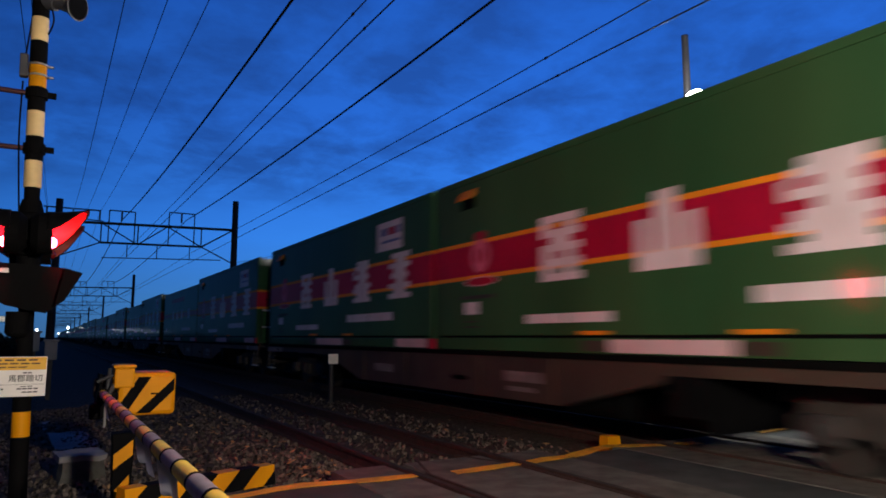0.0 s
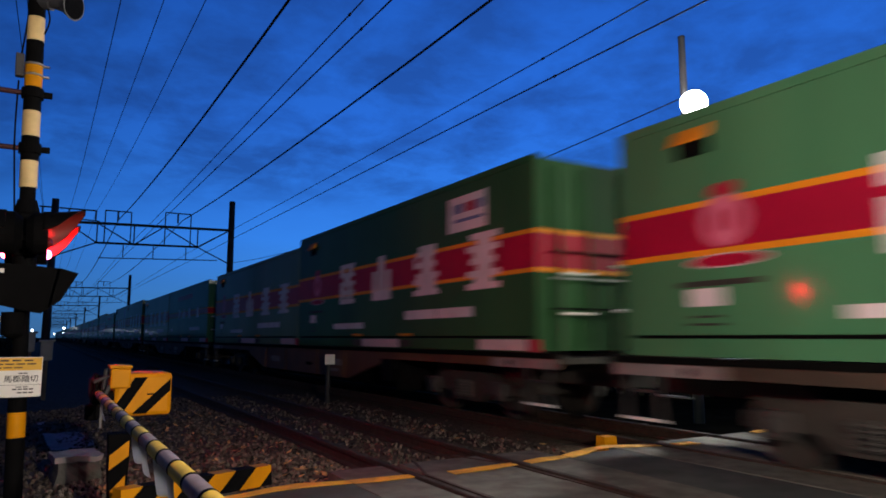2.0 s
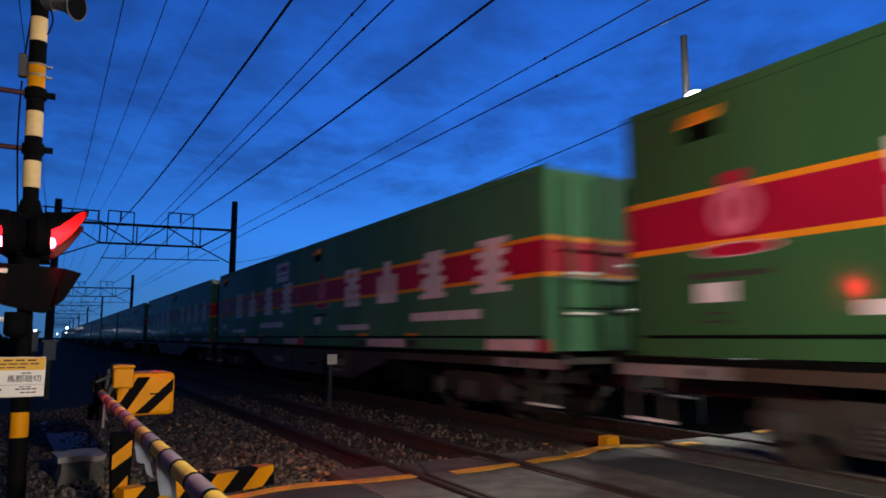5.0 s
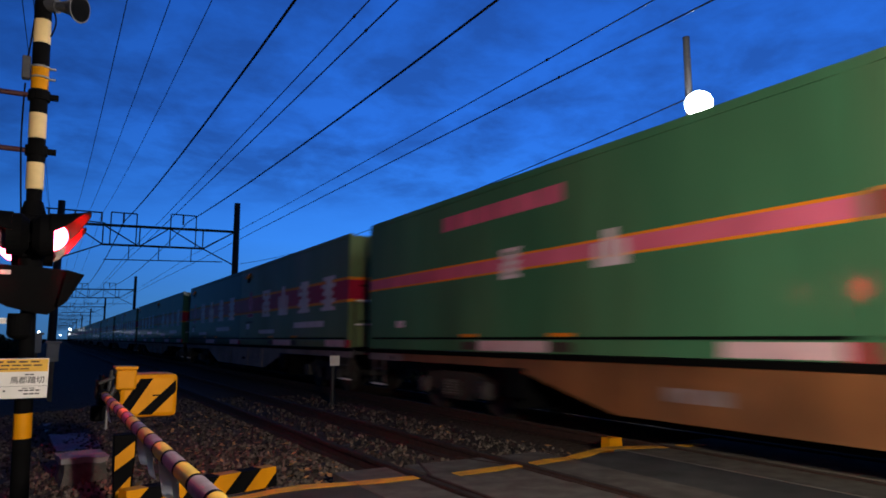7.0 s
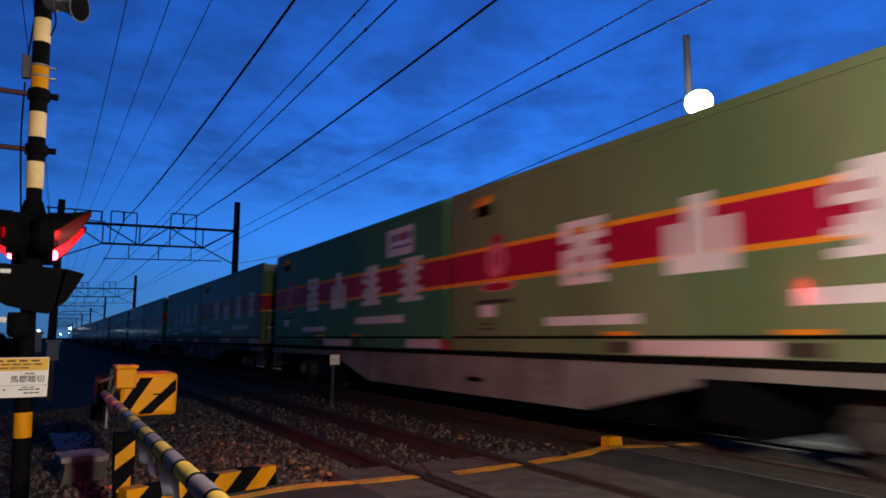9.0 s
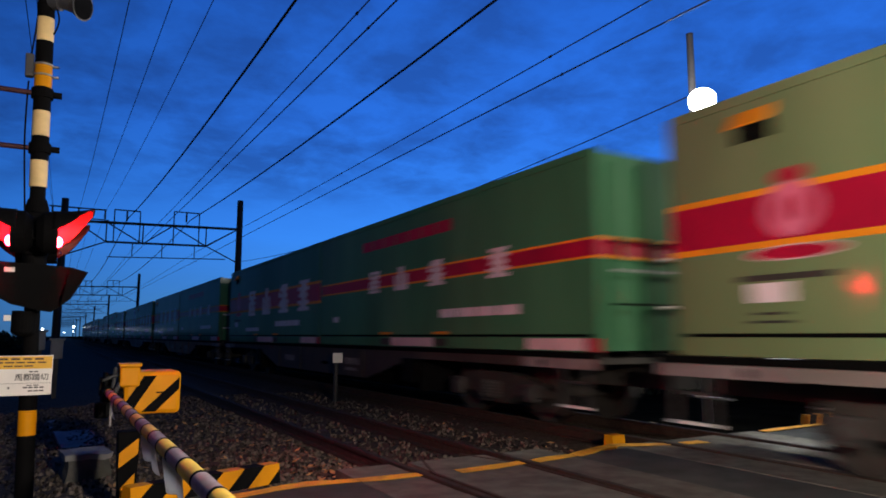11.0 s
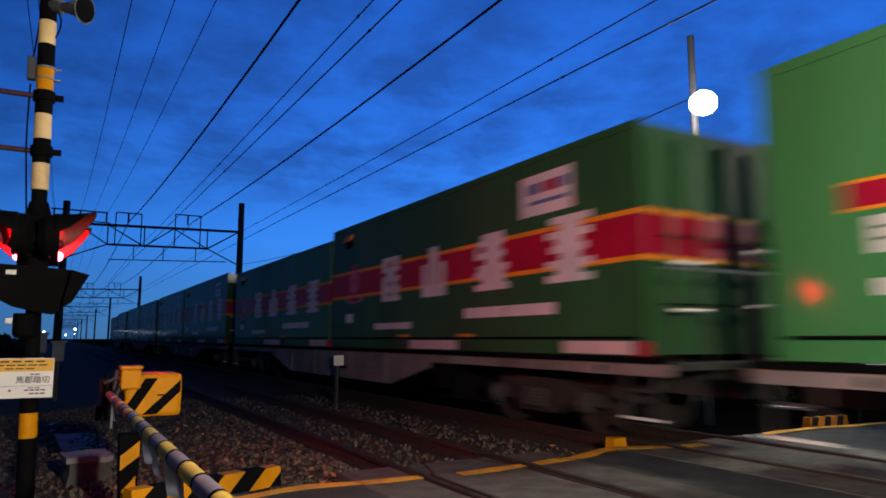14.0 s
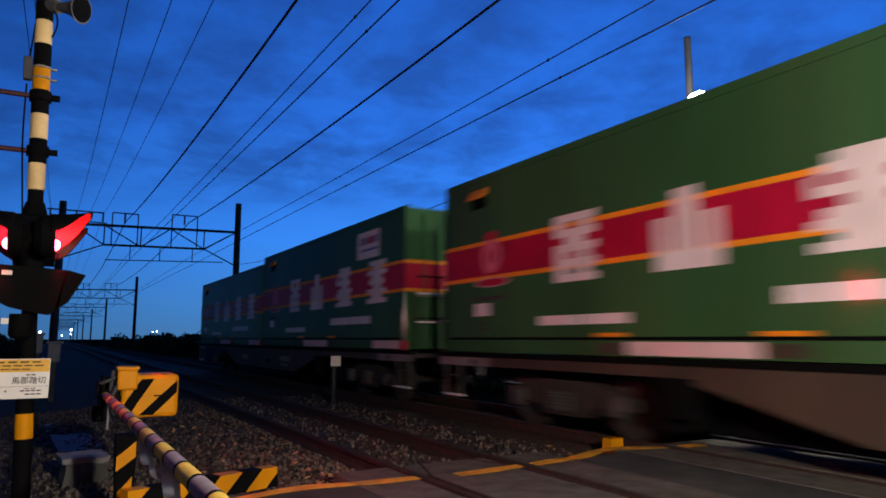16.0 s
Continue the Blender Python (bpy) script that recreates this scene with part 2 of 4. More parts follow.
# ---- mesh helpers ----
def box(bm, x0, x1, y0, y1, z0, z1, bevel=0.0):
    r = bmesh.ops.create_cube(bm, size=1.0)
    bmesh.ops.scale(bm, vec=(x1 - x0, y1 - y0, z1 - z0), verts=r["verts"])
    bmesh.ops.translate(bm, vec=((x0 + x1) / 2, (y0 + y1) / 2, (z0 + z1) / 2), verts=r["verts"])
    if bevel:
        es = list({e for v in r["verts"] for e in v.link_edges})
        bmesh.ops.bevel(bm, geom=es, offset=bevel, segments=2, affect="EDGES", profile=0.5)
    return bm


def rod(bm, p, q, r0, r1=None, n=12):
    p, q = Vector(p), Vector(q)
    d = q - p
    m = Matrix.Translation((p + q) / 2) @ d.to_track_quat("Z", "Y").to_matrix().to_4x4()
    bmesh.ops.create_cone(bm, cap_ends=True, segments=n, radius1=r0, radius2=r0 if r1 is None else r1, depth=d.length, matrix=m)
    return bm


def ball(bm, c, r, u=14, v=9, sx=1, sy=1, sz=1):
    bmesh.ops.create_uvsphere(bm, u_segments=u, v_segments=v, radius=r, matrix=Matrix.Translation(c) @ Matrix.Diagonal((sx, sy, sz, 1)))
    return bm


def extrude_yz(bm, profile, x0, x1):
    """A plate with outline profile in the y-z plane, from x0 to x1."""
    a = [bm.verts.new((x0, y, z)) for y, z in profile]
    b = [bm.verts.new((x1, y, z)) for y, z in profile]
    bm.faces.new(a)
    bm.faces.new(b[::-1])
    k = len(profile)
    for i in range(k):
        bm.faces.new((a[i], b[i], b[(i + 1) % k], a[(i + 1) % k]))
    bmesh.ops.recalc_face_normals(bm, faces=bm.faces)
    return bm


def extrude_xy(bm, profile, z0, z1):
    a = [bm.verts.new((x, y, z0)) for x, y in profile]
    b = [bm.verts.new((x, y, z1)) for x, y in profile]
    bm.faces.new(a)
    bm.faces.new(b[::-1])
    k = len(profile)
    for i in range(k):
        bm.faces.new((a[i], b[i], b[(i + 1) % k], a[(i + 1) % k]))
    bmesh.ops.recalc_face_normals(bm, faces=bm.faces)
    return bm


def mesh_of(name, bm, material, smooth=False):
    me = bpy.data.meshes.new(name)
    bm.to_mesh(me)
    bm.free()
    me.materials.append(M[material])
    if smooth:
        me.polygons.foreach_set("use_smooth", [True] * len(me.polygons))
    return me


def part(name, bm, material, parent, label="", smooth=False):
    ob = new(name, mesh_of(name, bm, material, smooth))
    ob.parent = parent
    if label:
        tagged(ob, label)
    return ob


def thing(name, label, category, place=(0, 0, 0), group="", kind=""):
    ob = new(name)
    ob.empty_display_size = 0.2
    ob.location = place
    return tagged(ob, label, category, group, kind)


def solid(name, bm, material, label, category, group="", kind="", smooth=False, place=(0, 0, 0)):
    ob = new(name, mesh_of(name, bm, material, smooth))
    ob.location = place
    return tagged(ob, label, category, group, kind)


B = bmesh.new
NEAR, FAR = 3.46, 6.645      # middles of the two tracks
RAILS = (NEAR - 0.566, NEAR + 0.566, FAR - 0.566, FAR + 0.566)

# ---- ground ----
gm = B()
bmesh.ops.create_grid(gm, x_segments=2, y_segments=2, size=2500)
solid("ground", gm, "soil", "dark earth and low grass reaching the horizon", "ground", kind="structure", place=(0, 0, -0.62))


def bed():
    """The ballast bed under both tracks, with a shoulder on each side and a rough top."""
    bm = B()
    prof = [(-1.9, -0.60), (-1.4, -0.40), (0.9, -0.24), (1.9, -0.17), (2.5, -0.16), (NEAR, -0.17), (4.5, -0.16), (5.05, -0.21), (5.7, -0.16), (FAR, -0.17), (7.7, -0.16), (8.3, -0.18), (9.6, -0.55)]
    ys = [5.62 + 0.16 * i for i in range(75)] + [17.62 + 2.4 * i for i in range(40)] + [120 + 20 * i for i in range(30)]
    rows = []
    for y in ys:
        row = []
        for (x0, z0), (x1, z1) in zip(prof, prof[1:]):
            k = max(2, int((x1 - x0) / 0.15))
            for j in range(k):
                f = j / k
                row.append((x0 + (x1 - x0) * f, z0 + (z1 - z0) * f))
        row.append(prof[-1])
        rows.append([bm.verts.new((x, y, z + (0.03 * noise.noise((x * 5, y * 5, 0)) if y < 40 and -1.5 < x < 9 else 0))) for x, z in row])
    for a, b in zip(rows, rows[1:]):
        for i in range(len(a) - 1):
            bm.faces.new((a[i], a[i + 1], b[i + 1], b[i]))
    solid("ballast_bed", bm, "ballast", "dark brown ballast bed under the two tracks", "ballast", kind="structure", smooth=True)


bed()


def stones():
    """Loose ballast stones and dry leaves, beside the crossing."""
    rng = random.Random(4)
    verts, faces = [], []
    base = B()
    bmesh.ops.create_icosphere(base, subdivisions=1, radius=1.0)
    bv = [v.co.copy() for v in base.verts]
    bf = [[v.index for v in f.verts] for f in base.faces]
    base.free()

    def height(x):
        return -0.24 + (x - 0.9) * 0.07 if x < 1.9 else (-0.165 if x < 4.6 else -0.19)

    for i in range(13000):
        y = 5.75 + 10.5 * rng.random() ** 1.7
        x = rng.uniform(2.6, 5.6) if i % 4 == 0 else rng.uniform(-1.3, 2.8)
        if min(abs(x - r) for r in RAILS) < 0.09:
            continue
        s = rng.uniform(0.011, 0.029)
        o = len(verts)
        e = Euler((rng.random() * 6, rng.random() * 6, rng.random() * 6)).to_matrix()
        sc = Vector((s * rng.uniform(0.8, 1.5), s, s * rng.uniform(0.5, 0.9)))
        c = Vector((x, y, height(x) + s * 0.45))
        for v in bv:
            p = e @ Vector((v.x * sc.x, v.y * sc.y, v.z * sc.z)) * (1 + 0.25 * rng.uniform(-1, 1))
            verts.append(p + c)
        faces += [[a + o for a in f] for f in bf]
    me = bpy.data.meshes.new("ballast_stones")
    me.from_pydata(verts, [], faces)
    me.materials.append(M["stone"])
    tagged(new("ballast_stones", me), "loose brown and grey ballast stones beside the rails", "stones", kind="stuff")
    verts, faces = [], []
    for i in range(420):
        y = 5.8 + 7.5 * rng.random() ** 1.8
        x = rng.uniform(0.5, 2.7) if i % 6 else rng.uniform(4.3, 5.7)
        s, a = rng.uniform(0.025, 0.06), rng.random() * 6.3
        c = Vector((x, y, height(x) + 0.045 + 0.02 * rng.random()))
        u = Vector((math.cos(a), math.sin(a), rng.uniform(-0.5, 0.5))) * s
        w = Vector((-math.sin(a), math.cos(a), rng.uniform(-0.4, 0.4))) * s * 0.45
        o = len(verts)
        verts += [c - u, c + w, c + u, c - w]
        faces.append([o, o + 1, o + 2, o + 3])
    me = bpy.data.meshes.new("dry_leaves")
    me.from_pydata(verts, [], faces)
    me.materials.append(M["leaf"])
    tagged(new("dry_leaves", me), "dry tan leaves lying on the ballast", "leaves", kind="stuff")


stones()


# ---- tracks ----
def rail_profile():
    return [(-0.0635, -0.153), (0.0635, -0.153), (0.0635, -0.142), (0.012, -0.128), (0.009, -0.05), (0.0325, -0.038), (0.0325, -0.004), (0.026, 0.0), (-0.026, 0.0), (-0.0325, -0.004), (-0.0325, -0.038), (-0.009, -0.05), (-0.012, -0.128), (-0.0635, -0.142)]


def rail(x):
    bm = B()
    pr = rail_profile()
    a = [bm.verts.new((x + u, -60, w)) for u, w in pr]
    b = [bm.verts.new((x + u, 700, w)) for u, w in pr]
    for i in range(len(pr)):
        bm.faces.new((a[i], a[(i + 1) % len(pr)], b[(i + 1) % len(pr)], b[i]))
    bm.faces.new(a[::-1])
    bm.faces.new(b)
    t = thing("rail", "rusty steel rail with a worn bright head", "rail", group="rails of the two tracks", kind="structure")
    part("web", bm, "rust", t)
    bm = B()
    box(bm, x - 0.024, x + 0.024, -60, 700, 0.0, 0.003)
    part("running_surface", bm, "steel", t, "bright polished rail head")


for rx in RAILS:
    rail(rx)


def sleepers():
    bm = B()
    box(bm, -1.0, 1.0, -0.11, 0.11, -0.34, -0.172, 0.012)
    me = mesh_of("sleeper", bm, "sleeper")
    for track in (NEAR, FAR):
        t = thing("sleepers", "concrete sleepers half buried in the ballast", "sleepers", kind="structure")
        for i in range(90):
            ob = new("sleeper", me)
            ob.parent, ob.location = t, (track, 5.9 + 0.62 * i, 0)


sleepers()


# ---- road over the crossing ----
def road():
    ROADY = (-7.0, 5.58)
    t = thing("road", "grey asphalt road over the level crossing", "road", kind="structure")
    g = 0.125
    spans = [(-30.0, NEAR - 0.566 - 0.6, "asphalt"), (NEAR + 0.566 + 0.6, FAR - 0.566 - 0.6, "asphalt"), (FAR + 0.566 + 0.6, 40.0, "asphalt")]
    for x0, x1, m in spans:
        bm = B()
        box(bm, x0 + 0.004, x1 - 0.004, ROADY[0], ROADY[1], -0.5, -0.012, 0.01)
        part("asphalt_strip", bm, m, t)
    for tr in (NEAR, FAR):
        for x0, x1 in ((tr - 0.566 - 0.6, tr - 0.566 - 0.06), (tr - 0.566 + g, tr + 0.566 - g), (tr + 0.566 + 0.06, tr + 0.566 + 0.6)):
            for i in range(9):
                y0 = (6.0 if tr == NEAR else 5.75) - 1.4 * (i + 1)
                bm = B()
                box(bm, x0 + 0.004, x1 - 0.004, y0 + 0.006, y0 + 1.394, -0.16, -0.008 + 0.004 * ((i * 7) % 3 - 1), 0.004)
                part("crossing_panel", bm, "panel", t)


road()


def guard_rail(x, side):
    """A worn guard rail inside a running rail, bent away at its end."""
    t = thing("guard_rail", "rusty guard rail with a bent end beside the running rail", "guard rail", group="guard rails", kind="structure")
    bm = B()
    xa = x + side * 0.095
    extrude_xy(bm, [(xa - 0.014, -7.0), (xa + 0.014, -7.0), (xa + 0.014, 5.40), (xa + 0.014 + side * 0.24, 6.12), (xa - 0.014 + side * 0.24, 6.12), (xa - 0.014, 5.40)], -0.13, -0.006)
    part("bar", bm, "rust", t)


guard_rail(RAILS[0], 1)
guard_rail(RAILS[1], -1)


def painted_line():
    """The yellow edge line, bent a little as it was painted."""
    t = thing("yellow_edge_line", "worn yellow edge line painted across the crossing", "road marking", kind="structure")

    def strip(pts, w0=0.16):
        bm = B()
        up, lo = [], []
        for i, (x, y) in enumerate(pts):
            w = w0 * (0.92 + 0.16 * math.sin(i * 2.1))
            up.append(bm.verts.new((x, y + w / 2, -0.0035)))
            lo.append(bm.verts.new((x, y - w / 2, -0.0035)))
        for i in range(len(pts) - 1):
            bm.faces.new((lo[i], lo[i + 1], up[i + 1], up[i]))
        r = bmesh.ops.extrude_face_region(bm, geom=list(bm.faces))
        bmesh.ops.translate(bm, vec=(0, 0, 0.0035), verts=[v for v in r["geom"] if isinstance(v, bmesh.types.BMVert)])
        bmesh.ops.recalc_face_normals(bm, faces=bm.faces)
        part("line_strip", bm, "yellowline", t)

    strip([(0.9, 5.22), (1.15, 5.32), (1.38, 5.38), (1.65, 5.47), (1.88, 5.50), (2.28, 5.43)])
    strip([(2.29, 5.42), (2.55, 5.40), (2.84, 5.39)])
    strip([(3.2, 5.33), (3.6, 5.36), (3.94, 5.40)])
    strip([(4.1, 5.40), (4.35, 5.45), (4.62, 5.46)])
    strip([(4.64, 5.46), (4.9, 5.55), (5.2, 5.68), (5.45, 5.73), (5.6, 5.66), (5.99, 5.50)], 0.18)
    strip([(6.2, 5.45), (6.5, 5.42)])
    strip([(7.85, 5.62), (8.2, 5.66), (8.6, 5.66), (9.0, 5.68), (9.6, 5.55), (10.4, 5.5)], 0.14)


painted_line()


def clipped(poly, lo, hi):
    """The part of an x-z outline between x = lo and x = hi."""
    for side, lim in ((1, lo), (-1, hi)):
        out = []
        for p, q in zip(poly, poly[1:] + poly[:1]):
            a, b = side * (p[0] - lim), side * (q[0] - lim)
            if a >= 0:
                out.append(p)
            if a * b < 0:
                f = a / (a - b)
                out.append((p[0] + f * (q[0] - p[0]), p[1] + f * (q[1] - p[1])))
        poly = out
    return poly


def striped_block(place, length, w, turn=0.0, h=0.13, d=0.14, slant=0.18, start=0.0, first="yellow"):
    """A kerb block in slanting yellow and black lengths, chamfered along its top."""
    t = thing("kerb_block", "yellow and black striped kerb block beside the road", "kerb", place, group="striped kerb blocks")
    t.rotation_euler = (0, 0, radians(turn))
    for i in range(-2, int(length / w) + 2):
        x0 = start + i * w
        poly = clipped([(x0, 0.0), (x0 + w, 0.0), (x0 + w + slant, h), (x0 + slant, h)], 0.0, length)
        if len(poly) < 3 or max(p[0] for p in poly) - min(p[0] for p in poly) < 0.01:
            continue
        bm = B()
        k = len(poly)
        a = [bm.verts.new((x, -d / 2 * (1 - 0.28 * z / h), z)) for x, z in poly]
        b = [bm.verts.new((x, d / 2 * (1 - 0.28 * z / h), z)) for x, z in poly]
        bm.faces.new(a)
        bm.faces.new(b[::-1])
        for n in range(k):
            bm.faces.new((a[n], b[n], b[(n + 1) % k], a[(n + 1) % k]))
        bmesh.ops.recalc_face_normals(bm, faces=bm.faces)
        part("kerb_segment", bm, ("yellow", "black")[(i + (first != "yellow")) % 2], t)
    return t


striped_block((0.52, 5.46, -0.03), 1.25, 0.19, 19, 0.155, 0.17, 0.17, -0.01, "black")
striped_block((5.62, 6.02, -0.17), 0.19, 0.4, 0, 0.225, 0.18, 0.0, -0.1)
striped_block((9.0, 5.80, -0.012), 0.75, 0.125, -6, 0.13, 0.14, 0.06, 0.0, "black")


# ---- signal at the crossing ----
PX, PY = -0.163, 5.6


def signal_pole():
    t = thing("crossing_signal", "striped crossing signal pole with red flashers and a horn", "crossing signal", (PX, PY, -0.3))
    zs = [-0.02, 0.81, 0.98, 1.2, 2.55, 2.743, 2.924, 3.11, 3.29, 3.47, 3.64, 3.82, 4.0, 4.2]
    cols = ["black", "yellow", "black", "black", "cream", "black", "cream", "black", "yellow", "black", "cream", "black", "cream"]
    for i, c in enumerate(cols):
        bm = B()
        rod(bm, (0, 0, zs[i]), (0, 0, zs[i + 1]), 0.057 if i != 3 else 0.05, n=28)
        part("pole_band", bm, c, t)
    # clamps with two dark red bars
    for z in (3.245, 2.835):
        bm = B()
        rod(bm, (0, 0, z - 0.035), (0, 0, z + 0.035), 0.072, n=24)
        box(bm, 0.05, 0.125, -0.02, 0.02, z - 0.02, z + 0.02, 0.004)
        part("clamp", bm, "black", t)
        bm = B()
        rod(bm, (-1.6, 0.0, z + 0.03), (-0.06, 0.0, z), 0.019, n=14)
        part("cross_bar", bm, "redbar", t, "dark red steel cross bar")
    # band straps and a cable box
    for z in (3.38, 3.46):
        bm = B()
        rod(bm, (0, 0, z - 0.006), (0, 0, z + 0.006), 0.066, n=24)
        box(bm, 0.05, 0.10, -0.01, 0.01, z - 0.006, z + 0.006)
        part("strap", bm, "galv", t)
    bm = B()
    box(bm, -0.115, -0.06, -0.035, 0.03, 3.36, 3.53, 0.008)
    part("cable_box", bm, "horn", t)
    cu = bpy.data.curves.new("cable", "CURVE")
    cu.dimensions, cu.bevel_depth = "3D", 0.006
    for pts in ([(-0.09, 0, 3.33), (-0.10, -0.02, 3.0), (-0.09, -0.03, 2.7), (-0.07, -0.05, 2.3)], [(-0.08, 0, 3.53), (-0.05, -0.02, 3.8), (-0.03, 0, 4.1)], [(0.05, -0.06, 3.93), (0.09, -0.07, 3.84), (0.08, -0.07, 3.74), (0.055, -0.03, 3.70)]):
        s = cu.splines.new("NURBS")
        s.points.add(3)
        s.use_endpoint_u, s.order_u = True, 3
        for p, c in zip(s.points, pts):
            p.co = (*c, 1)
    ob = new("cable", cu)
    ob.data.materials.append(M["black"])
    ob.parent = t
    # horn loudspeaker
    bm = B()
    ax = Vector((0.74, -0.62, -0.20)).normalized()
    o = Vector((0.055, -0.04, 3.935))
    rod(bm, o - ax * 0.08, o + ax * 0.05, 0.05, 0.05, 20)
    rod(bm, o + ax * 0.05, o + ax * 0.16, 0.03, 0.055, 24)
    rod(bm, o + ax * 0.16, o + ax * 0.24, 0.055, 0.105, 24)
    horn = part("horn", bm, "horn", t, "grey horn loudspeaker")
    bm = B()
    rod(bm, o + ax * 0.241, o + ax * 0.245, 0.092, 0.092, 24)
    part("horn_mouth", bm, "black", horn)
    bm = B()
    rod(bm, (0, 0, 3.97), (0.12, 0, 3.97), 0.018, n=10)
    part("bracket", bm, "black", t)
    # core of the flasher head
    bm = B()
    rod(bm, (0, 0, 1.85), (0, 0, 2.24), 0.075, n=24)
    rod(bm, (0, 0, 2.36), (0, 0, 2.46), 0.085, 0.06, 24)
    box(bm, -0.085, 0.085, -0.10, 0.09, 2.05, 2.36, 0.03)
    rod(bm, (0, -0.34, 2.16), (0, 0.52, 2.16), 0.03, n=14)
    part("flasher_bracket", bm, "black", t)
    return t


signal = signal_pole()
LENSES = []


def drum(bm, p, q, r, n=28):
    """An open tube of some thickness from p to q along x."""
    rings = []
    for x, rr in ((p.x, r), (q.x, r), (q.x, r - 0.006), (p.x, r - 0.006)):
        rings.append([bm.verts.new((x, p.y + rr * math.cos(2 * math.pi * i / n), p.z + rr * math.sin(2 * math.pi * i / n))) for i in range(n)])
    for a, b in zip(rings, rings[1:] + rings[:1]):
        for i in range(n):
            bm.faces.new((a[i], a[(i + 1) % n], b[(i + 1) % n], b[i]))
    bmesh.ops.recalc_face_normals(bm, faces=bm.faces)


def visor_shell(c, side, radius, reach):
    """An eyelid-shaped shell over a lens, open below, its lower edge rising to the tip."""
    bm = B()
    n, rings = 26, 12
    grid = []
    for j in range(rings):
        f = j / (rings - 1)
        span = math.pi * (1.18 - 1.02 * f ** 1.9)
        row = []
        for i in range(n):
            a = math.pi / 2 - 0.34 - span / 2 + span * i / (n - 1)
            row.append(bm.verts.new((c.x + side * (0.02 + reach * f), c.y + radius * math.cos(a), c.z + radius * math.sin(a) + 0.03 * f * f)))
        grid.append(row)
    for a, b in zip(grid, grid[1:]):
        for i in range(n - 1):
            bm.faces.new((a[i], a[i + 1], b[i + 1], b[i]))
    bmesh.ops.recalc_face_normals(bm, faces=bm.faces)
    bmesh.ops.solidify(bm, geom=list(bm.faces), thickness=0.003)
    return bm


def flasher(y, z, phase):
    """A back-to-back pair of red flashers facing both ways along the road."""
    for side in (1, -1):
        c = Vector((side * 0.085, y, z))
        bm = B()
        rod(bm, c - Vector((side * 0.075, 0, 0)), c - Vector((side * 0.03, 0, 0)), 0.10, 0.142, 28)
        drum(bm, c - Vector((side * 0.03, 0, 0)), c + Vector((side * 0.052, 0, 0)), 0.142)
        head = part("flasher_head", bm, "black", signal)
        part("visor", visor_shell(c, side, 0.150, 0.255), "black", head, smooth=True)
        part("visor_lining", visor_shell(c, side, 0.144, 0.250), "visor", head, smooth=True)
        # the lens turns its lit side out and in
        bm = B()
        rod(bm, (0.002, 0, 0.045), (0.012, 0, 0.045), 0.100, 0.096, 28)
        ball(bm, (0.020, 0, -0.012), 0.036, 18, 12, sx=0.8)
        for v in bm.verts:
            v.co.x = max(v.co.x, 0.002)
        lens = part("lamp_lens", bm, "red", signal, "red signal lamp lens")
        bm = B()
        rod(bm, (-0.012, 0, 0.045), (-0.001, 0, 0.045), 0.100, 0.103, 28)
        ball(bm, (-0.020, 0, -0.012), 0.036, 18, 12, sx=0.8)
        for v in bm.verts:
            v.co.x = min(v.co.x, -0.001)
        part("lens_back", bm, "lens", lens)
        LENSES.append((lens, c + Vector((side * 0.034, 0, -0.050)), 0 if side > 0 else 180, phase))


flasher(-0.30, 2.185, 0)
flasher(0.47, 2.185, 1)


def direction_box():
    t = thing("direction_indicator", "black hooded train direction indicator on the signal pole", "indicator", (PX, PY, 0))
    bm = B()
    prof = [(0.05, 1.675), (0.25, 1.66), (0.343, 1.63), (0.25, 1.44), (0.14, 1.35), (0.06, 1.36), (-0.10, 1.40), (-0.28, 1.50), (-0.34, 1.69)]
    pts = prof
    a = [bm.verts.new((x, -0.24, z)) for x, z in pts]
    b = [bm.verts.new((x * 0.8, -0.06, 1.51 + (z - 1.51) * 0.95)) for x, z in pts]
    bm.faces.new(a)
    bm.faces.new(b[::-1])
    for i in range(len(pts)):
        bm.faces.new((a[i], b[i], b[(i + 1) % len(pts)], a[(i + 1) % len(pts)]))
    bmesh.ops.recalc_face_normals(bm, faces=bm.faces)
    part("housing", bm, "black", t)
    bm = B()
    extrude_plate = [(0.235, 1.655), (0.345, 1.625), (0.25, 1.44), (0.19, 1.40)]
    a = [bm.verts.new((x, -0.33, z)) for x, z in extrude_plate]
    b = [bm.verts.new((x, -0.245, z)) for x, z in extrude_plate]
    bm.faces.new(a)
    bm.faces.new(b[::-1])
    for i in range(4):
        bm.faces.new((a[i], b[i], b[(i + 1) % 4], a[(i + 1) % 4]))
    bmesh.ops.recalc_face_normals(bm, faces=bm.faces)
    part("side_hood", bm, "black", t)
    bm = B()
    box(bm, -0.15, -0.09, -0.247, -0.241, 1.615, 1.645)
    part("name_tag", bm, "plate", t, "small white tag")
    bm = B()
    box(bm, -0.14, -0.075, -0.10, -0.06, 1.29, 1.33, 0.004)
    part("bracket_plate", bm, "plate", t)
    bm = B()
    rod(bm, (-0.02, -0.1, 1.22), (-0.02, -0.1, 1.36), 0.075, n=22)
    ball(bm, (-0.02, -0.1, 1.22), 0.075, sz=0.5)
    part("lower_cap", bm, "black", t)
    return t


indicator = direction_box()


def text_on(parent, s, size, place, material, name="lettering"):
    cu = bpy.data.curves.new(name, "FONT")
    cu.body, cu.size, cu.align_x, cu.align_y, cu.extrude, cu.offset = s, size, "CENTER", "CENTER", 0.001, 0.0005
    ob = new(name, cu)
    ob.data.materials.append(M[material])
    ob.parent = parent
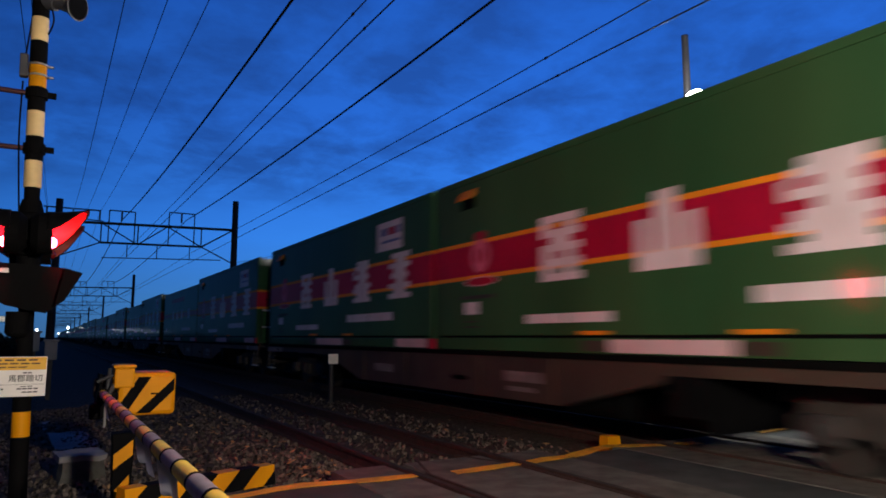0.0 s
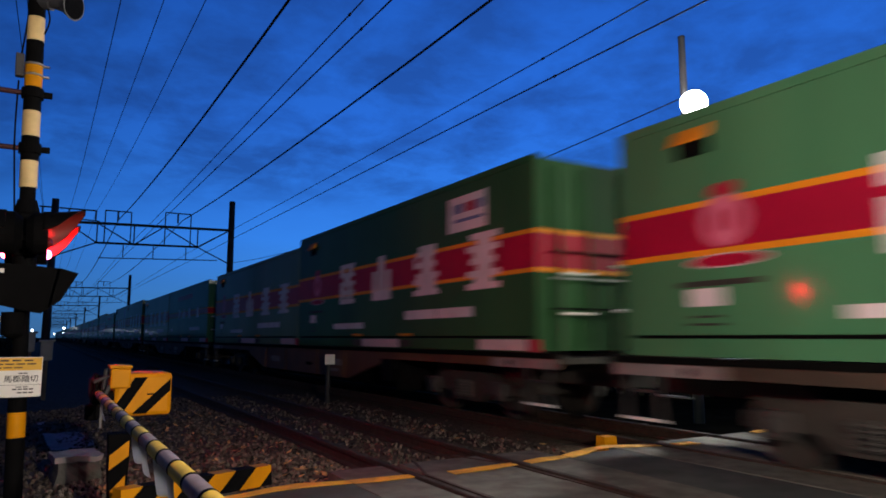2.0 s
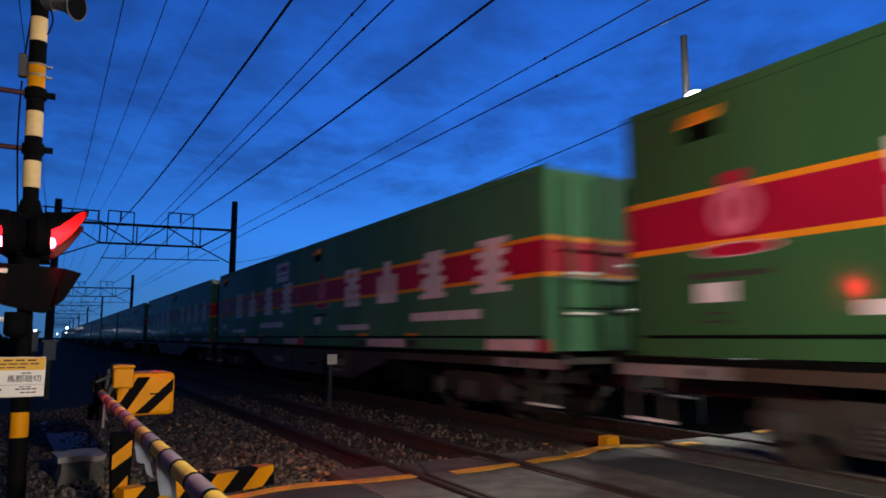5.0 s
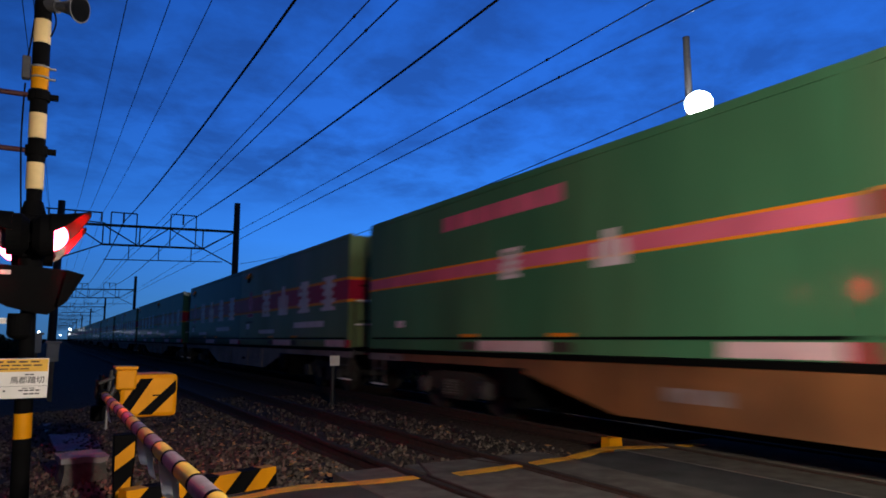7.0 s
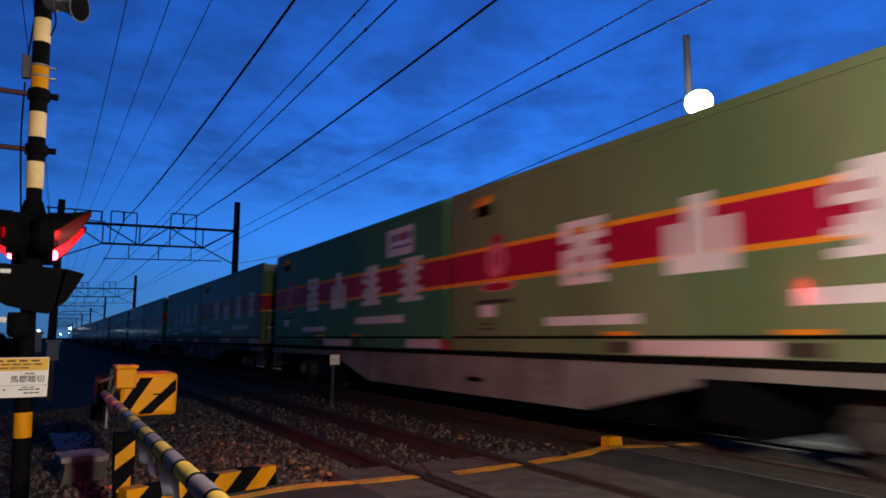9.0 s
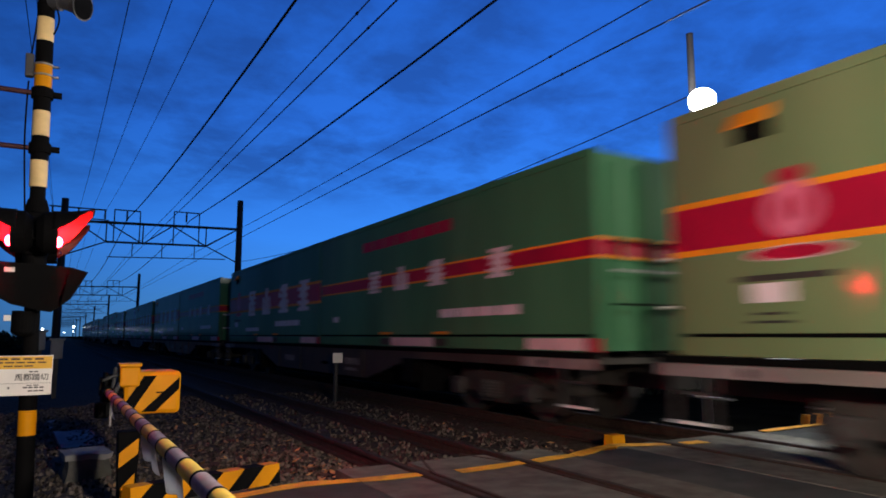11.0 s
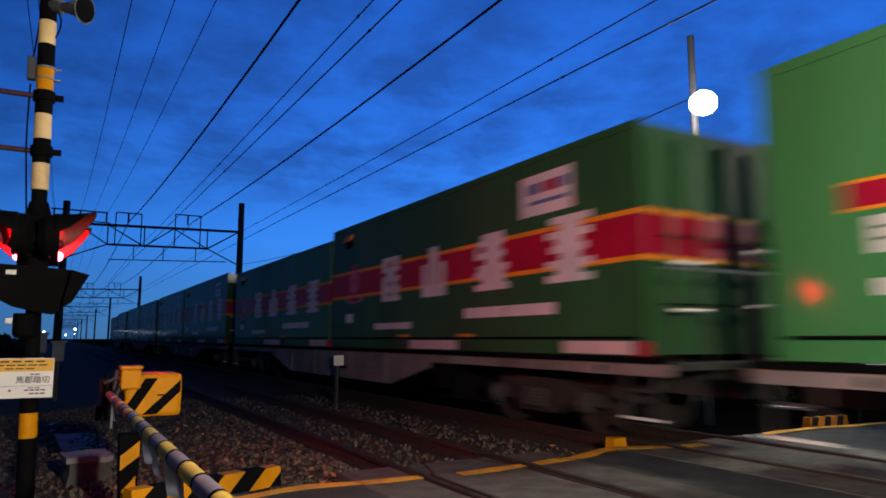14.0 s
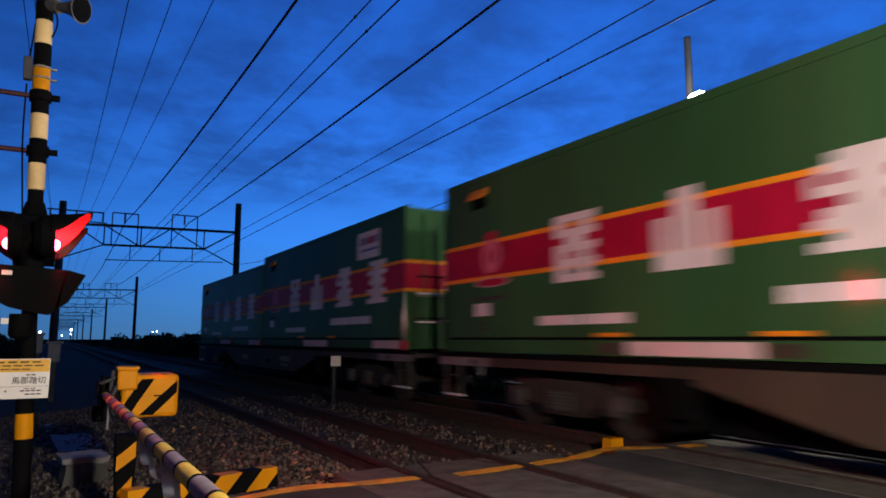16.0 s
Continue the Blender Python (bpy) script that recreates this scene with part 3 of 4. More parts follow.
    ob.matrix_basis = pose(*place, 90, 0, 0)
    return ob


def name_sign():
    t = thing("crossing_name_sign", "white and yellow crossing name plate on the pole", "sign", (0, PY - 0.075, 0))
    bm = B()
    box(bm, -0.42, 0.01, -0.006, 0.006, 0.785, 1.055, 0.003)
    part("plate", bm, "plate", t)
    bm = B()
    box(bm, -0.415, 0.006, -0.010, -0.0065, 0.965, 1.05)
    part("header", bm, "signyellow", t, "yellow heading band")
    text_on(t, "馬郡踏切", 0.051, (-0.112, -0.008, 0.905), "ink")
    bars = [(-0.38, -0.03, 1.032, 0.011), (-0.40, -0.02, 1.008, 0.009), (-0.28, -0.10, 0.984, 0.008)]
    for x0, x1, z, h in bars:
        k = int((x1 - x0) / 0.06)
        for i in range(k):
            xa = x0 + (x1 - x0) * i / k
            bm = B()
            box(bm, xa, xa + 0.052, -0.0125, -0.0105, z - h / 2, z + h / 2)
            part("text_bar", bm, "brown", t)
    for x0, x1, z, h in [(-0.13, -0.07, 0.945, 0.008), (-0.14, -0.06, 0.853, 0.006), (-0.25, -0.235, 0.838, 0.012), (-0.16, -0.03, 0.838, 0.009), (-0.13, -0.03, 0.815, 0.009), (-0.41, -0.30, 0.838, 0.01), (-0.41, -0.30, 0.815, 0.008)]:
        k = max(1, int((x1 - x0) / 0.03))
        for i in range(k):
            xa = x0 + (x1 - x0) * i / k
            bm = B()
            box(bm, xa, xa + (x1 - x0) / k * 0.8, -0.0085, -0.0065, z - h / 2, z + h / 2)
            part("text_bar", bm, "ink", t)
    bm = B()
    box(bm, -0.41, 0.004, -0.0085, -0.0065, 0.866, 0.868)
    part("rule", bm, "ink", t)
    return t


name_plate = name_sign()
# the whole signal is a ninth larger and farther than drawn above
for ob in (signal, indicator, name_plate):
    ob.scale = (1.11, 1.11, 1.11)
    ob.location = Vector(EYE) + 1.11 * (ob.location - Vector(EYE))
# the pole leans a little away from the road
signal.rotation_euler = (0, radians(-1.46), 0)
signal.location.x += 0.072


# ---- barrier ----
def barrier():
    t = thing("barrier_machine", "yellow and black striped barrier machine beside the road", "barrier machine", (0.60, 6.05, -0.3))
    # standing post
    bm = B()
    box(bm, -0.085, 0.085, -0.08, 0.08, 0.0, 0.74, 0.01)
    for v in bm.verts:
        f = 0.62 + 0.38 * v.co.z / 0.74
        v.co.x, v.co.y = v.co.x * f - 0.03, v.co.y * f
    part("stand", bm, "black", t)
    for i in range(2):
        bm = B()
        z = 0.20 + i * 0.27
        w = 0.050 + 0.018 * i
        extr = [(-0.03 - w, z), (-0.03 + w, z + 0.10), (-0.03 + w, z + 0.22), (-0.03 - w, z + 0.11)]
        a = [bm.verts.new((x, -0.085, zz)) for x, zz in extr]
        b = [bm.verts.new((x, -0.055, zz)) for x, zz in extr]
        bm.faces.new(a)
        bm.faces.new(b[::-1])
        for j in range(4):
            bm.faces.new((a[j], b[j], b[(j + 1) % 4], a[(j + 1) % 4]))
        bmesh.ops.recalc_face_normals(bm, faces=bm.faces)
        part("stripe", bm, "yellow", t)
    # housing, rounded box
    bm = B()
    box(bm, -0.09, 0.34, -0.05, 0.36, 0.865, 1.205, 0.035)
    case = part("housing", bm, "yellow", t, smooth=False)
    for k, pts in enumerate(([(-0.078, 0.955), (-0.02, 0.90), (0.15, 1.17), (0.055, 1.17)], [(0.045, 0.885), (0.150, 0.885), (0.325, 1.06), (0.325, 1.155)])):
        bm = B()
        a = [bm.verts.new((x, -0.0535, z)) for x, z in pts]
        b = [bm.verts.new((x, -0.0500, z)) for x, z in pts]
        bm.faces.new(a)
        bm.faces.new(b[::-1])
        for j in range(4):
            bm.faces.new((a[j], b[j], b[(j + 1) % 4], a[(j + 1) % 4]))
        bmesh.ops.recalc_face_normals(bm, faces=bm.faces)
        part("stripe", bm, "black", case)
    bm = B()
    box(bm, 0.15, 0.25, -0.058, -0.054, 1.03, 1.042)
    part("latch", bm, "black", case)
    # upper drive head
    bm = B()
    box(bm, -0.125, 0.022, -0.09, 0.13, 1.09, 1.245, 0.015)
    part("drive_head", bm, "yellow", t)
    bm = B()
    box(bm, -0.135, 0.032, -0.10, 0.14, 1.245, 1.272, 0.008)
    part("head_lid", bm, "yellow", t)
    bm = B()
    rod(bm, (-0.20, 0.02, 1.02), (0.0, 0.02, 1.02), 0.05, n=20)
    box(bm, -0.24, -0.17, -0.10, 0.22, 0.95, 1.06, 0.01)
    part("pivot", bm, "black", t)
    bm = B()
    box(bm, -0.25, -0.16, 0.15, 0.36, 1.0, 1.16, 0.015)
    part("counterweight", bm, "rust", t)
    # linkage beside the head: back plate, gear case and crank rods
    bm = B()
    box(bm, -0.225, -0.20, 0.02, 0.26, 0.93, 1.20, 0.006)
    box(bm, -0.20, -0.14, 0.20, 0.24, 0.96, 1.18, 0.006)
    part("back_plate", bm, "black", t)
    bm = B()
    box(bm, -0.29, -0.19, -0.14, -0.02, 0.86, 0.98, 0.02)
    part("gear_case", bm, "black", t)
    for p, q, r in (((-0.17, 0.0, 1.02), (-0.15, 0.02, 1.24), 0.016), ((-0.24, 0.0, 1.14), (-0.12, 0.0, 1.19), 0.014), ((-0.21, -0.06, 0.93), (-0.12, -0.06, 1.12), 0.02)):
        bm = B()
        rod(bm, p, q, r, n=10)
        part("crank_rod", bm, "darksteel", t)
    # arm
    bm = B()
    rod(bm, (-0.0009, 0.2, 0), (0.0295, -6.55, 0), 0.024, n=12)
    arm = part("barrier_arm", bm, "mauve", t, "lowered yellow and black banded barrier arm")
    arm.location = (-0.195, -0.05, 1.045)
    y = 0.15
    k = 0
    while y > -6.6:
        ln = 0.26
        bm = B()
        rod(bm, (-0.0045 * y, y, 0.0), (-0.0045 * (y - ln), y - ln, 0.0), 0.031, n=36)
        part("arm_band", bm, ("armyellow", "mauve")[k % 2], arm)
        bm = B()
        rod(bm, (-0.0045 * (y - ln), y - ln + 0.012, 0.0), (-0.0045 * (y - ln), y - ln - 0.012, 0.0), 0.0325, n=20)
        part("tape", bm, "black", arm)
        y -= ln
        k += 1
    bm = B()
    rod(bm, (0, 0.2, 0), (0, 0.02, 0), 0.045, n=20)
    part("arm_socket", bm, "black", arm)
    for yy, w, h in ((-2.67, 0.54, 0.13), (-3.35, 0.50, 0.14), (-0.62, 0.05, 0.14)):
        bm = B()
        nx, nz = 12, 8
        rows = []
        for j in range(nz + 1):
            rows.append([bm.verts.new((-0.0045 * yy - 0.026 + 0.010 * math.sin(i * 0.8 + yy) * j / nz + 0.02 * (j / nz) ** 2, yy + w * (0.5 - i / nx) * (1 - 0.06 * j / nz), 0.012 - h * j / nz - 0.010 * math.sin(i * 0.7) * j / nz)) for i in range(nx + 1)])
        for a, b in zip(rows, rows[1:]):
            for i in range(nx):
                bm.faces.new((a[i], a[i + 1], b[i + 1], b[i]))
        bmesh.ops.solidify(bm, geom=list(bm.faces), thickness=0.003)
        part("streamer", bm, "cloth", arm, "pale hanging plastic streamer", smooth=True)
    for yy in (-0.30,):
        bm = B()
        rod(bm, (0, yy, 0), (0.0, yy, -0.22), 0.008, n=8)
        part("hook", bm, "galv", arm)


barrier()


def rough_box(x0, x1, y0, y1, z0, z1, seed, amount):
    """A cast block with chipped, uneven faces."""
    bm = B()
    box(bm, x0, x1, y0, y1, z0, z1)
    bmesh.ops.subdivide_edges(bm, edges=list(bm.edges), cuts=5, use_grid_fill=True)
    for v in bm.verts:
        q = v.co * 7 + Vector((seed, 0, seed))
        v.co += Vector((noise.noise(q), noise.noise(q + Vector((9, 0, 0))), noise.noise(q + Vector((0, 9, 0))))) * amount
    return bm


def concrete_block(place, sx, sy, sz, rz, label):
    t = thing("concrete_block", label, "concrete block", place, group="trackside concrete blocks")
    t.rotation_euler = (0, 0, radians(rz))
    # the body takes a darker concrete than the lid
    part("body", rough_box(-sx / 2, sx / 2, -sy / 2, sy / 2, 0.0, sz - 0.05, sx * 9, 0.035), "darkconcrete", t)
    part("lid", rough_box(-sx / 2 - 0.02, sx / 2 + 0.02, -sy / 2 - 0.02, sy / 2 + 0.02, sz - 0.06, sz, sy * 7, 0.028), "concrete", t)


concrete_block((0.37, 8.25, -0.38), 0.40, 0.5, 0.37, 6, "weathered concrete trough box with a pale lid")
concrete_block((0.40, 11.2, -0.45), 0.50, 1.7, 0.20, 3, "flat weathered concrete trough lid beside the track")
concrete_block((0.22, 9.6, -0.48), 0.42, 0.8, 0.16, -4, "flat weathered concrete trough lid beside the track")
concrete_block((0.25, 13.4, -0.48), 0.42, 1.5, 0.18, 1, "flat weathered concrete trough lid beside the track")


def distance_post(place):
    t = thing("marker_post", "low dark track marker post with a small white plate", "marker post", place)
    bm = B()
    rod(bm, (0, 0, 0), (0, 0, 0.90), 0.055, 0.05, 12)
    part("post", bm, "darksteel", t)
    bm = B()
    box(bm, -0.10, 0.12, -0.075, -0.06, 0.86, 1.07, 0.004)
    part("plate", bm, "plate", t)


distance_post((5.25, 13.8, -0.24))


# ---- overhead line ----
MAST_Y = [39.9 + 54.4 * i for i in range(8)]


def portal(y):
    t = thing("catenary_portal", "dark steel catenary portal over both tracks", "catenary portal", (0, y, -0.5), group="catenary portals")

    def bar(name, p, q, r, parent=t, mat_="darksteel"):
        bm = B()
        rod(bm, (p[0], 0, p[1] + 0.5), (q[0], 0, q[1] + 0.5), r, n=8)
        return part(name, bm, mat_, parent)

    for x, top in ((0.1, 8.3), (9.05, 9.05)):
        bm = B()
        rod(bm, (x, 0, 0), (x, 0, top + 0.5), 0.21, 0.17, 16)
        part("mast", bm, "darksteel", t)
    bar("top_chord", (0.1, 7.15), (9.05, 7.35), 0.075)
    bar("bottom_chord", (2.1, 6.15), (7.2, 6.25), 0.06)
    for a, b in (((0.1, 5.3), (2.1, 6.15)), ((9.05, 5.35), (7.2, 6.25)), ((0.6, 7.15), (2.1, 6.15)), ((2.1, 6.15), (2.1, 7.2)), ((2.1, 7.2), (3.9, 6.15)), ((3.9, 6.15), (5.4, 7.25)), ((3.9, 6.15), (3.9, 7.2)), ((7.2, 6.25), (5.4, 7.25)), ((7.2, 6.25), (7.2, 7.3)), ((7.2, 6.25), (8.9, 7.3))):
        bar("brace", a, b, 0.035)
    for x0, x1, z in ((2.45, 3.72, 7.92), (5.45, 6.8, 8.08)):
        bar("frame_post", (x0, 6.2), (x0, z), 0.032)
        bar("frame_post", (x1, 6.2), (x1, z), 0.032)
        bar("frame_top", (x0, z), (x1, z), 0.035)
        xm = (x0 + x1) / 2 - 0.02
        bar("insulator", (xm, z), (xm, z - 0.55), 0.05, t, "porcelain")
    bar("steady_arm", (2.2, 5.35), (8.3, 5.55), 0.028)
    for x in (3.4, 4.9, 6.6):
        bar("drop_rod", (x, 6.2), (x, 5.45), 0.025)
    bar("cross_arm", (-0.6, 7.85), (2.05, 7.85), 0.04)
    for x in (-0.45, 0.75, 1.38, 2.0):
        bar("insulator", (x, 7.85), (x, 7.35), 0.045, t, "porcelain")
    bar("cross_arm", (-0.5, 7.4), (2.2, 7.3), 0.03)
    return t


p0 = portal(MAST_Y[0])
for my in MAST_Y[1:]:
    copy_thing(p0, pose(0, my, -0.5))


def wire(label, spans, radius, group="overhead wires", clips=False):
    """A wire hung in sagging spans through support points."""
    cu = bpy.data.curves.new("overhead_wire", "CURVE")
    cu.dimensions, cu.bevel_depth, cu.bevel_resolution = "3D", radius, 1
    s = cu.splines.new("POLY")
    pts = []
    for (a, b, sag) in spans:
        for i in range(13):
            f = i / 12
            p = Vector(a).lerp(Vector(b), f)
            p.z -= sag * 4 * f * (1 - f)
            if not pts or (pts[-1] - p).length > 0.01:
                pts.append(p)
    s.points.add(len(pts) - 1)
    for q, p in zip(s.points, pts):
        q.co = (*p, 1)
    ob = new("overhead_wire", cu)
    ob.data.materials.append(M["wire"])
    tagged(ob, label, "overhead wire", group)
    if clips:
        bm = B()
        box(bm, -0.014, 0.014, -0.035, 0.035, -0.018, 0.018, 0.006)
        me = mesh_of("wire_clip", bm, "wire")
        for p in pts[::2]:
            if 2 < p.y < 60:
                c = new("wire_clip", me)
                c.parent, c.location = ob, p


def run(label, x, z, sag, radius, x_back=None):
    ys = [MAST_Y[0] - 54.4 * k for k in (2, 1)] + MAST_Y
    xs = x if x_back is None else x_back
    spans = []
    for i, (a, b) in enumerate(zip(ys, ys[1:])):
        spans.append(((xs if a < MAST_Y[0] - 1 else x, a, z), (x, b, z), sag))
    wire(label, spans, radius, clips="contact" in label or "auxiliary" in label)


run("black messenger wire above the near track", 3.08, 7.45, 0.82, 0.026, 3.12)
run("black messenger wire above the far track", 6.35, 7.70, 0.57, 0.026, 6.60)
run("thin auxiliary wire above the near track", 3.35, 5.76, 0.23, 0.010, 3.28)
run("thin contact wire above the near track", 3.40, 5.45, 0.08, 0.012, 3.54)
run("thin auxiliary wire above the far track", 6.55, 5.79, 0.17, 0.010, 6.69)
run("thin contact wire above the far track", 6.60, 5.30, -0.08, 0.012, 7.06)
for x, xb, z, sag in ((-0.45, -1.25, 7.85, 0.55), (-0.42, -0.9, 7.85, 0.55), (0.75, 0.70, 7.74, 1.20), (1.38, 1.52, 7.83, 0.75), (2.0, 2.06, 7.80, 0.88)):
    run("thin feeder wire on the cross arm", x, z, sag, 0.008, xb)
wire("thin cable between the lamp pole and the portal", [((10.0, 8.22, 5.62), (9.05, 39.9, 5.45), 0.55)], 0.012)


# ---- lamp pole behind the train ----
def lamp_pole():
    x, y, z = FAR_LAMP
    t = thing("lamp_pole", "concrete pole with a lit lamp across the tracks", "lamp pole", (10.0, 8.22, -0.3))
    bm = B()
    rod(bm, (0, 0, 0), (0, 0, 7.08), 0.095, 0.062, 18)
    part("pole", bm, "horn", t)
    bm = B()
    rod(bm, (0, 0, 7.08), (0, 0, 7.10), 0.066, n=18)
    part("cap", bm, "darksteel", t)
    bm = B()
    rod(bm, (0.0, 0.0, 5.72), (x - 10.0, y - 8.22, z + 0.48), 0.022, n=10)
    part("arm", bm, "galv", t)
    # globe oversized so its glowing disc includes the lamp's glare
    bm = B()
    ball(bm, (x - 10.0, y - 8.22, z + 0.3), 0.235, sz=0.9)
    lampball = part("lamp_globe", bm, "lampglow", t, "bright white lit lamp")
    lampball.visible_shadow = False
    bm = B()
    rod(bm, (x - 10.0, y - 8.22, z + 0.46), (x - 10.0, y - 8.22, z + 0.52), 0.13, 0.05, 18)
    part("lamp_cap", bm, "darksteel", t)


lamp_pole()


# ---- far left: cabinets, sheds, trees and lights ----
def cabinet(place, w, d, h, label):
    t = thing("equipment_cabinet", label, "cabinet", place, group="trackside cabinets")
    bm = B()
    box(bm, -w / 2, w / 2, -d / 2, d / 2, h - 0.44, h, 0.02)
    part("body", bm, "cabinet", t)
    bm = B()
    box(bm, -w / 2 - 0.04, w / 2 + 0.04, -d / 2 - 0.04, d / 2 + 0.04, h, h + 0.05, 0.01)
    part("roof", bm, "cabinet", t)
    bm = B()
    box(bm, -w / 2 + 0.06, w / 2 - 0.06, -d / 2 - 0.012, -d / 2, h - 0.40, h - 0.06, 0.004)
    part("door", bm, "cabinet", t)
    bm = B()
    box(bm, -0.05, 0.05, -d / 2 + 0.03, d / 2 - 0.03, -0.1, h - 0.44)
    part("leg", bm, "darksteel", t)


cabinet((0.09, 19.0, -0.3), 0.27, 0.25, 1.38, "small pale grey trackside equipment box on a leg")
cabinet((-0.28, 19.6, -0.3), 0.24, 0.25, 1.58, "narrow pale grey trackside equipment box on a leg")


def tree(place, h, spread, seed):
    rng = random.Random(seed)
    t = thing("tree", "dark leafy tree far beside the line", "tree", place, group="far trees")
    bm = B()
    rod(bm, (0, 0, 0), (0, 0, h * 0.5), 0.22, 0.12, 8)
    for i in range(6):
        a = rng.random() * 6.3
        rod(bm, (0, 0, h * (0.25 + 0.05 * i)), (math.cos(a) * spread * 0.6, math.sin(a) * spread * 0.6, h * (0.5 + 0.07 * i)), 0.08, 0.03, 6)
    part("trunk", bm, "bark", t)
    verts, faces = [], []
    cl = [(Vector((rng.uniform(-1, 1) * spread, rng.uniform(-1, 1) * spread, h * rng.uniform(0.3, 0.92))), rng.uniform(0.5, 1.1)) for _ in range(16)]
    for c, r in cl:
        for i in range(70):
            d = Vector((rng.gauss(0, 1), rng.gauss(0, 1), rng.gauss(0, 0.7))).normalized() * r * rng.random() ** 0.4
            s = rng.uniform(0.12, 0.25)
            u = Vector((rng.gauss(0, 1), rng.gauss(0, 1), rng.gauss(0, 1))).normalized() * s
            w = Vector((rng.gauss(0, 1), rng.gauss(0, 1), rng.gauss(0, 1))).normalized() * s
            o = len(verts)
            verts += [c + d - u, c + d + w, c + d + u, c + d - w]
            faces.append([o, o + 1, o + 2, o + 3])
    me = bpy.data.meshes.new("crown")
    me.from_pydata([tuple(v) for v in verts], [], faces)
    me.materials.append(M["treeleaf"])
    ob = new("crown", me)
    ob.parent = t


rng = random.Random(11)
for i in range(16):
    y = 85 + rng.uniform(0, 30)
    ang = 4.0 + i * 0.78
    tree((y * math.tan(radians(ang)) + 2.5, y, -0.6), rng.uniform(1.5, 2.5), rng.uniform(1.2, 2.2), 20 + i)
for i in range(7):
    y = 110 + rng.uniform(0, 30)
    tree((-14 + 2.1 * i - (6 if i > 4 else 0), y, -0.6), rng.uniform(1.6, 2.4), 1.7, 50 + i)


for i in range(9):
    a = radians(50 + 5.2 * i)
    d = 25 + rng.uniform(-2, 5)
    tree((d * math.sin(a), d * math.cos(a), -0.6), rng.uniform(4.2, 5.6), rng.uniform(1.6, 2.1), 80 + i)


def hedge(place, length, h, turn, seed):
    """A dense dark hedge: stems inside a mass of small leaves."""
    rg = random.Random(seed)
    t = thing("hedge", "dense dark hedge across the tracks", "hedge", place, group="hedges")
    t.rotation_euler = (0, 0, radians(turn))
    bm = B()
    for i in range(int(length / 0.6)):
        x = (i + 0.5) * 0.6 - length / 2
        rod(bm, (x, 0, 0), (x + rg.uniform(-0.1, 0.1), rg.uniform(-0.1, 0.1), h * 0.85), 0.04, 0.015, 6)
    part("stems", bm, "bark", t)
    verts, faces = [], []
    for i in range(int(length * 420)):
        c = Vector((rg.uniform(-0.5, 0.5) * length, rg.gauss(0, 0.22), h * (1.0 - rg.random() ** 1.3) + 0.05 * rg.gauss(0, 1) + 0.1))
        sz = rg.uniform(0.06, 0.13)
        u = Vector((rg.gauss(0, 1), rg.gauss(0, 1), rg.gauss(0, 1))).normalized() * sz
        w = Vector((rg.gauss(0, 1), rg.gauss(0, 1), rg.gauss(0, 1))).normalized() * sz
        o = len(verts)
        verts += [tuple(c - u), tuple(c + w), tuple(c + u), tuple(c - w)]
        faces.append([o, o + 1, o + 2, o + 3])
    me = bpy.data.meshes.new("leaves")
    me.from_pydata(verts, [], faces)
    me.materials.append(M["treeleaf"])
    ob = new("leaves", me)
    ob.parent = t


hedge((19.0, 12.0, -0.62), 9.0, 2.0, -55, 5)
hedge((14.0, 22.0, -0.62), 14.0, 1.5, -68, 6)


def traffic_mirror(place):
    t = thing("traffic_mirror", "round traffic mirror on a post across the tracks", "traffic mirror", place)
    bm = B()
    rod(bm, (0, 0, 0), (0, 0, 2.3), 0.038, n=14)
    part("post", bm, "rust", t)
    bm = B()
    rod(bm, (-0.05, -0.09, 1.98), (-0.03, -0.05, 1.98), 0.20, 0.20, 26)
    part("rim", bm, "brown", t)
    bm = B()
    ball(bm, (-0.045, -0.085, 1.98), 0.185, 24, 14, sx=0.28, sy=0.28)
    part("mirror", bm, "galv", t)


traffic_mirror((12.0, 6.75, -0.5))


def shed(place, w, d, h):
    t = thing("shed", "low dark shed far beyond the tracks", "shed", place)
    bm = B()
    box(bm, -w / 2, w / 2, -d / 2, d / 2, 0, h)
    part("wall", bm, "shed", t)
    bm = B()
    extrude = [(-w / 2 - 0.2, h), (w / 2 + 0.2, h), (0, h + 0.5)]
    a = [bm.verts.new((x, -d / 2 - 0.2, z)) for x, z in extrude]
    b = [bm.verts.new((x, d / 2 + 0.2, z)) for x, z in extrude]
    bm.faces.new(a)
    bm.faces.new(b[::-1])
    for i in range(3):
        bm.faces.new((a[i], b[i], b[(i + 1) % 3], a[(i + 1) % 3]))
    bmesh.ops.recalc_face_normals(bm, faces=bm.faces)
    part("roof", bm, "shed", t)


shed((11.5, 55, -0.6), 2.6, 3.0, 1.5)


def far_light(x, y, z, r):
    t = thing("far_lamp", "small lit lamp far along the line", "lamp", (x, y, -0.6), group="far lamps")
    bm = B()
    rod(bm, (0, 0, 0), (0, 0, z + 0.6), 0.05, n=8)
    part("post", bm, "darksteel", t)
    bm = B()
    ball(bm, (0, 0, z + 0.6), r, 10, 7)
    part("bulb", bm, "farglow", t)


for x, y, z, r in ((0.4, 130, 2.4, 0.20), (-1.5, 120, 2.2, 0.16), (4.2, 190, 3.4, 0.26), (4.6, 210, 2.4, 0.16), (2.0, 170, 1.9, 0.14), (19.9, 160, 2.8, 0.17), (19.1, 160, 2.7, 0.13), (-2.9, 110, 2.0, 0.13)):
    far_light(x, y, z, r)


# ---- train ----
PITCH = 20.4


